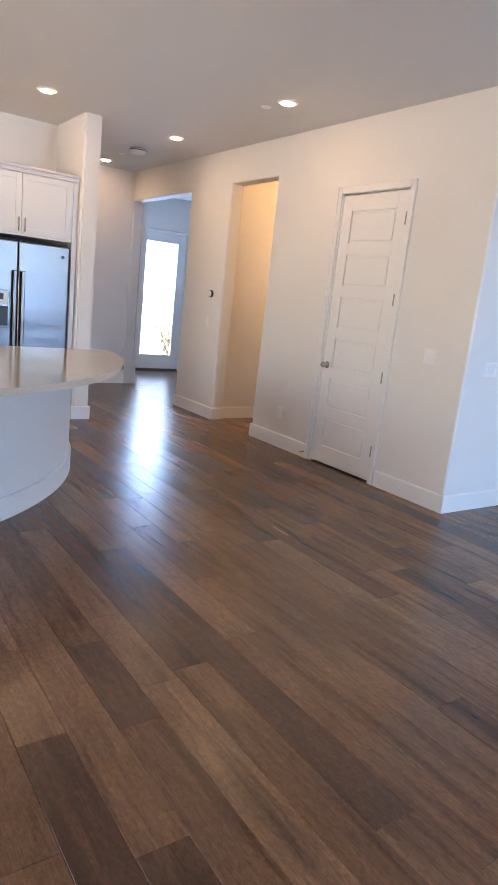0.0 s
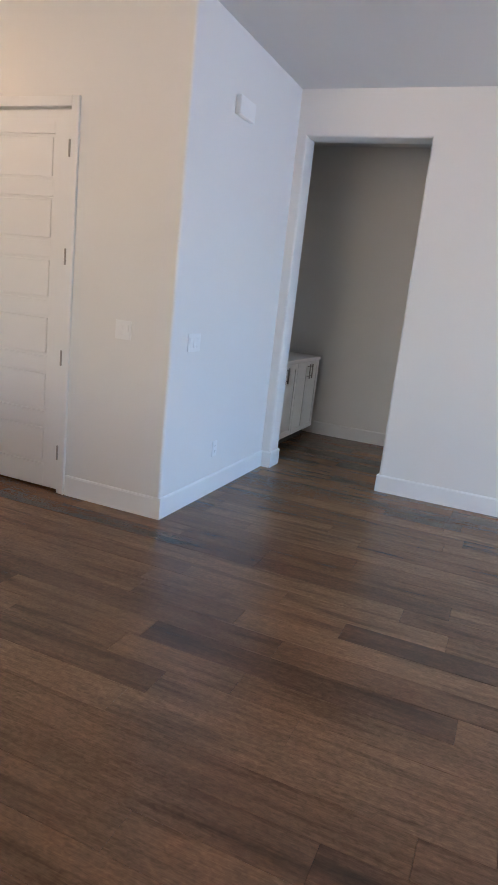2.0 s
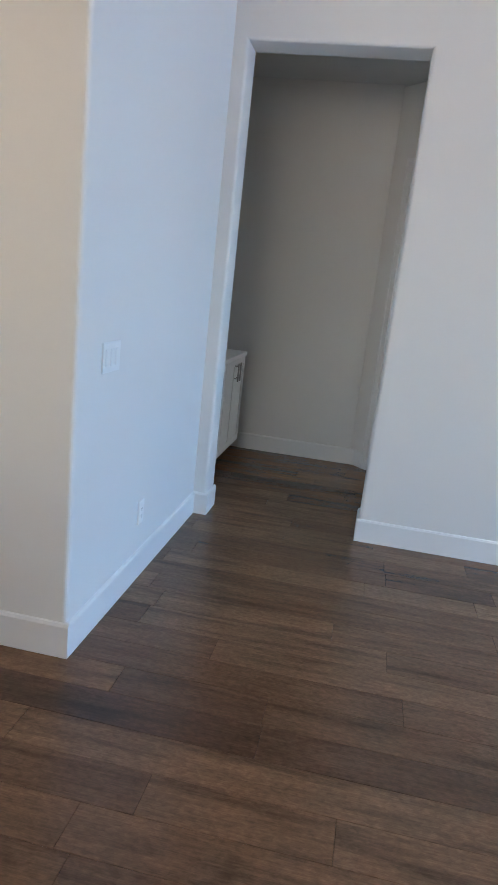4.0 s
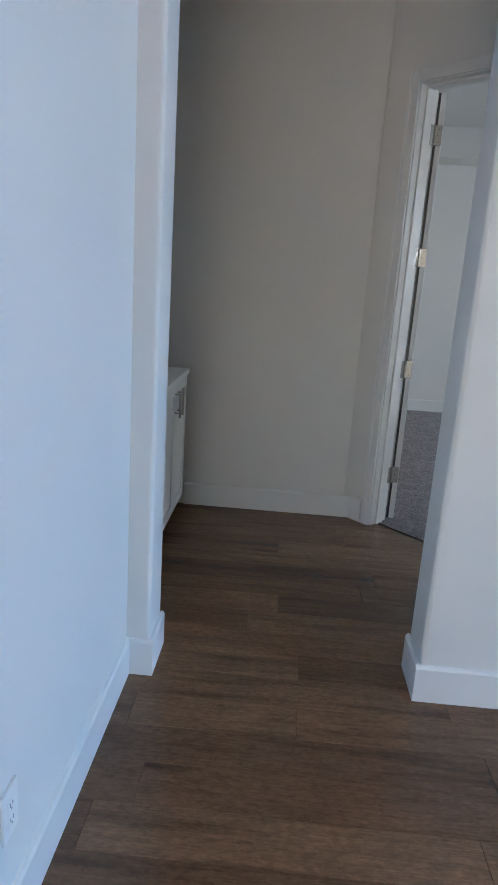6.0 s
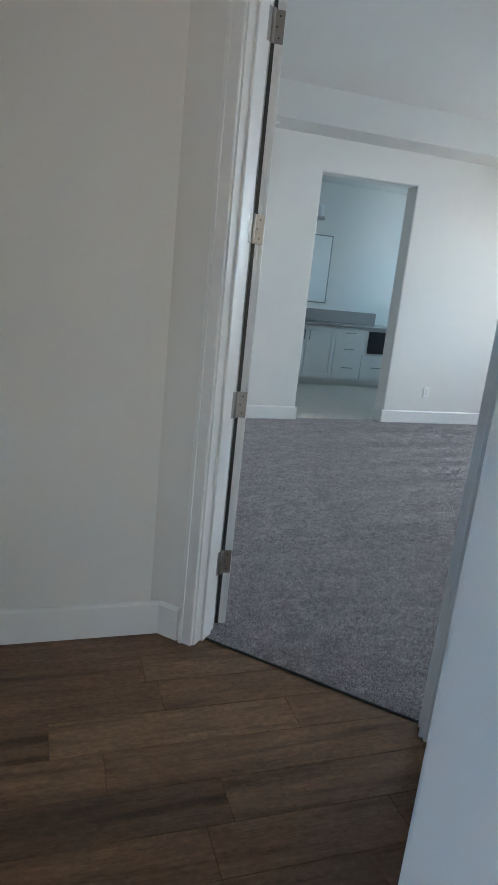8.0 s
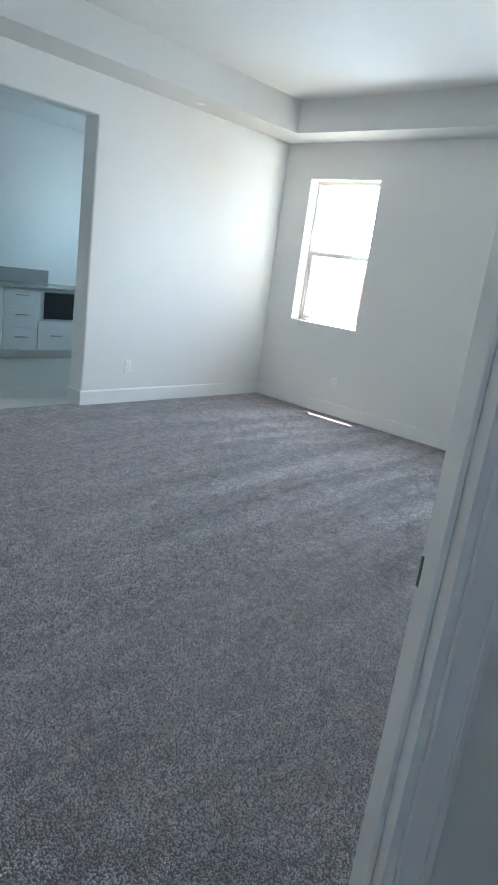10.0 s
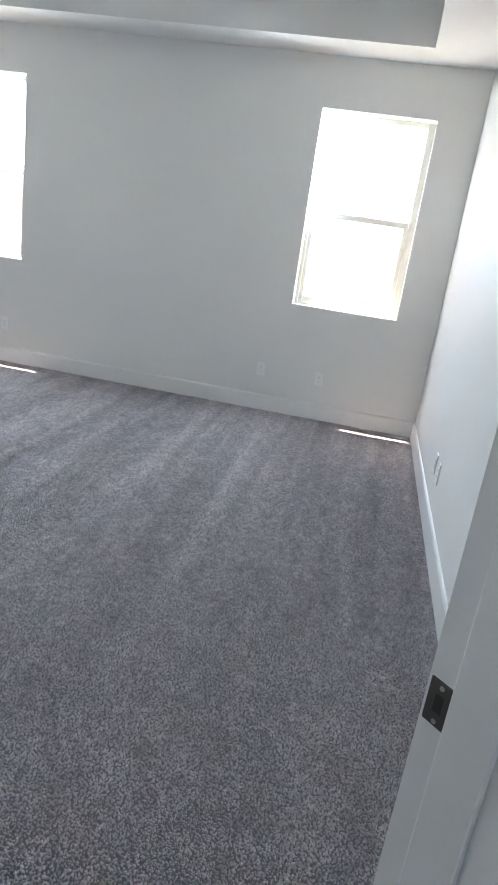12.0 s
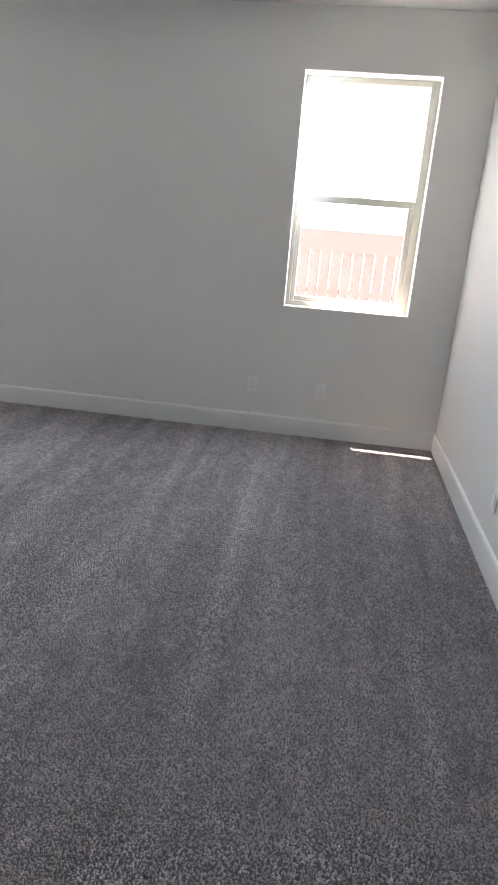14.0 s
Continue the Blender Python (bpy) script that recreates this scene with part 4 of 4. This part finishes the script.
def pile(step, tall, near):
    """Every tuft of the carpet: a leaning clump with a ragged top; the vacuum's lanes lean them to and fro."""
    rng = np.random.default_rng(4)
    xs, ys = np.meshgrid(np.arange(1.0, EAST, step), np.arange(SOUTH, NORTH + 0.07, step))
    p = np.stack([xs.ravel(), ys.ravel()], 1)
    p = p + rng.uniform(-0.48, 0.48, p.shape) * step
    s, t = (p[:, 0] - p[:, 1]) / math.sqrt(2), (p[:, 0] + p[:, 1]) / math.sqrt(2)
    in_room = (t > BED_T) & (p[:, 0] > 1.01) & (p[:, 0] < EAST - 0.016) & (p[:, 1] > SOUTH + 0.016) & (p[:, 1] < NORTH - 0.016)
    in_door = (t > HALL_T + 0.074) & (t <= BED_T) & (s > DOOR_S0) & (s < DOOR_S1)
    in_bath = (p[:, 0] > 3.01) & (p[:, 0] < 4.0) & (p[:, 1] > NORTH - 0.02) & (p[:, 1] < NORTH + 0.065)
    close = (p[:, 0] + 0.3 * np.sin(9 * p[:, 1]) * rng.random(len(p)) < 4.0) & (p[:, 1] + 0.3 * rng.random(len(p)) < 4.5)
    p = p[(in_room | in_door | in_bath) & (close == near)]
    n = len(p)
    across = p[:, 1] + 0.12 * np.sin(p[:, 0] * 1.1) + 0.02 * np.sin(p[:, 0] * 7.0)
    lane = np.tanh(3 * np.sin(across * 17.0 + 1.9 * np.sin(across * 4.3)))
    field = np.zeros(n)
    for k in range(14):
        a, f = rng.uniform(0, math.pi), rng.uniform(16, 75)
        field += np.sin((p[:, 0] * math.cos(a) + p[:, 1] * math.sin(a)) * f + rng.uniform(0, 6.28) + 1.5 * np.sin(p[:, 1] * 5 + k))
    field *= 0.38
    turn = rng.uniform(0, 2 * math.pi, n)
    wide = step * rng.uniform(0.42, 0.80, n)
    lean = rng.normal(0, 0.30, (n, 2)) * tall
    lean[:, 0] += (0.34 * lane + 0.16 * field) * tall
    high = tall * np.where(rng.random(n) < 0.08, 0.5, rng.uniform(0.8, 1.2, n))
    tilt = rng.normal(0, 0.20, (n, 2))
    tilt[:, 0] += 0.36 * lane + 0.16 * field
    co = np.zeros((n, 6, 3))
    for k in range(3):
        dx, dy = np.cos(turn + k * 2.094), np.sin(turn + k * 2.094)
        co[:, k, 0], co[:, k, 1], co[:, k, 2] = p[:, 0] + 0.5 * wide * dx, p[:, 1] + 0.5 * wide * dy, 0.001
        far = rng.uniform(0.75, 1.25, n) * wide
        co[:, k + 3, 0], co[:, k + 3, 1] = p[:, 0] + lean[:, 0] + far * dx, p[:, 1] + lean[:, 1] + far * dy
        co[:, k + 3, 2] = np.maximum(high - far * (tilt[:, 0] * dx + tilt[:, 1] * dy), 0.0015)
    at = np.arange(n)[:, None] * 6
    faces = np.concatenate([at + [3, 4, 5], at + [0, 1, 4, 3], at + [1, 2, 5, 4], at + [2, 0, 3, 5]], 1).reshape(-1)
    starts = (np.arange(n)[:, None] * 15 + [0, 3, 7, 11]).reshape(-1)
    me = bpy.data.meshes.new("carpet_pile")
    me.vertices.add(6 * n)
    me.vertices.foreach_set("co", co.reshape(-1))
    me.loops.add(15 * n)
    me.loops.foreach_set("vertex_index", faces.astype(np.int32))
    me.polygons.add(4 * n)
    me.polygons.foreach_set("loop_start", starts.astype(np.int32))
    me.update(calc_edges=True)
    me.materials.append(CARPET)
    return me


for nm, step, tall, near in (("carpet_pile", 0.0062, 0.0070, True), ("carpet_pile_far", 0.0086, 0.0078, False)):
    tufts = new(nm, pile(step, tall, near))
    tufts.parent = floor_bedroom
    tagged(tufts, "grey flecked carpet tufts", kind="stuff")

# ---- plank floor ----
floor = solid("floor", B(-8.1, 6.6, -7.8, 3.7, -0.06, -0.006), JOINT, "brown hickory plank floor with a satin finish", "floor", "structure")
WIDE, FIRST = 0.159, 0.192
SEAM = (HALL_T + 0.066) * math.sqrt(2)
rnd = random.Random(11)
LENGTHS = (0.55, 0.8, 1.05, 1.3, 1.6, 1.9)
near_mesh = {n: mesh_of(B(0.0003, n - 0.0003, 0.0003, WIDE - 0.0003, -0.010, 0.0, bevel=0.0014), "plank", PLANK) for n in LENGTHS}
far_v, far_f = [], []
row = -50
while FIRST + row * WIDE < HALL_BACK:
    y = FIRST + row * WIDE
    x = -8.05 - rnd.uniform(0, 1.5)
    if y > W3:
        x = -0.8 - rnd.uniform(0, 0.9)
    limit = 6.5 if y < W3 else SEAM - y + 0.02
    while x < limit:
        n = rnd.choice(LENGTHS)
        if y < W3:
            n = min(n, max(limit - x, 0.02)) if x + n > limit else n
        close = n in LENGTHS and ((-1.7 < x + n and x < 3.2 and -3.6 < y < -1.0) or (-0.9 < x + n and x < 2.4 and -1.0 <= y < W3) or y >= W3)
        if close and y > W3 + 0.3:
            bm = B(x + 0.0003, x + n - 0.0003, y + 0.0003, y + WIDE - 0.0003, -0.010, 0.0, bevel=0.0014)
            cut = bmesh.ops.bisect_plane(bm, geom=bm.verts[:] + bm.edges[:] + bm.faces[:], plane_co=(SEAM, 0, 0), plane_no=(1, 1, 0), clear_outer=True)
            if bm.verts:
                part("plank", bm, PLANK, floor)
            else:
                bm.free()
        elif close:
            ob = new("plank", near_mesh[n])
            ob.parent = floor
            ob.matrix_basis = pose(x, y, rnd.uniform(-0.0004, 0.0003))
        else:
            at, g = len(far_v), 0.0020
            for z, d in ((-0.010, 0.0003), (-g, 0.0003), (0.0, 0.0003 + g)):
                far_v += [(x + d, y + d, z), (x + n - d, y + d, z), (x + n - d, y + WIDE - d, z), (x + d, y + WIDE - d, z)]
            for lo in (0, 4):
                far_f += [(at + lo + k, at + lo + (k + 1) % 4, at + lo + 4 + (k + 1) % 4, at + lo + 4 + k) for k in range(4)]
            far_f.append((at + 8, at + 9, at + 10, at + 11))
        x += n
    row += 1
me = bpy.data.meshes.new("planks_far")
me.from_pydata(far_v, [], far_f)
me.materials.append(PLANKS_FAR)
rest = new("planks_far", me)
rest.parent = floor
tagged(rest, "brown hickory planks farther off", kind="stuff")
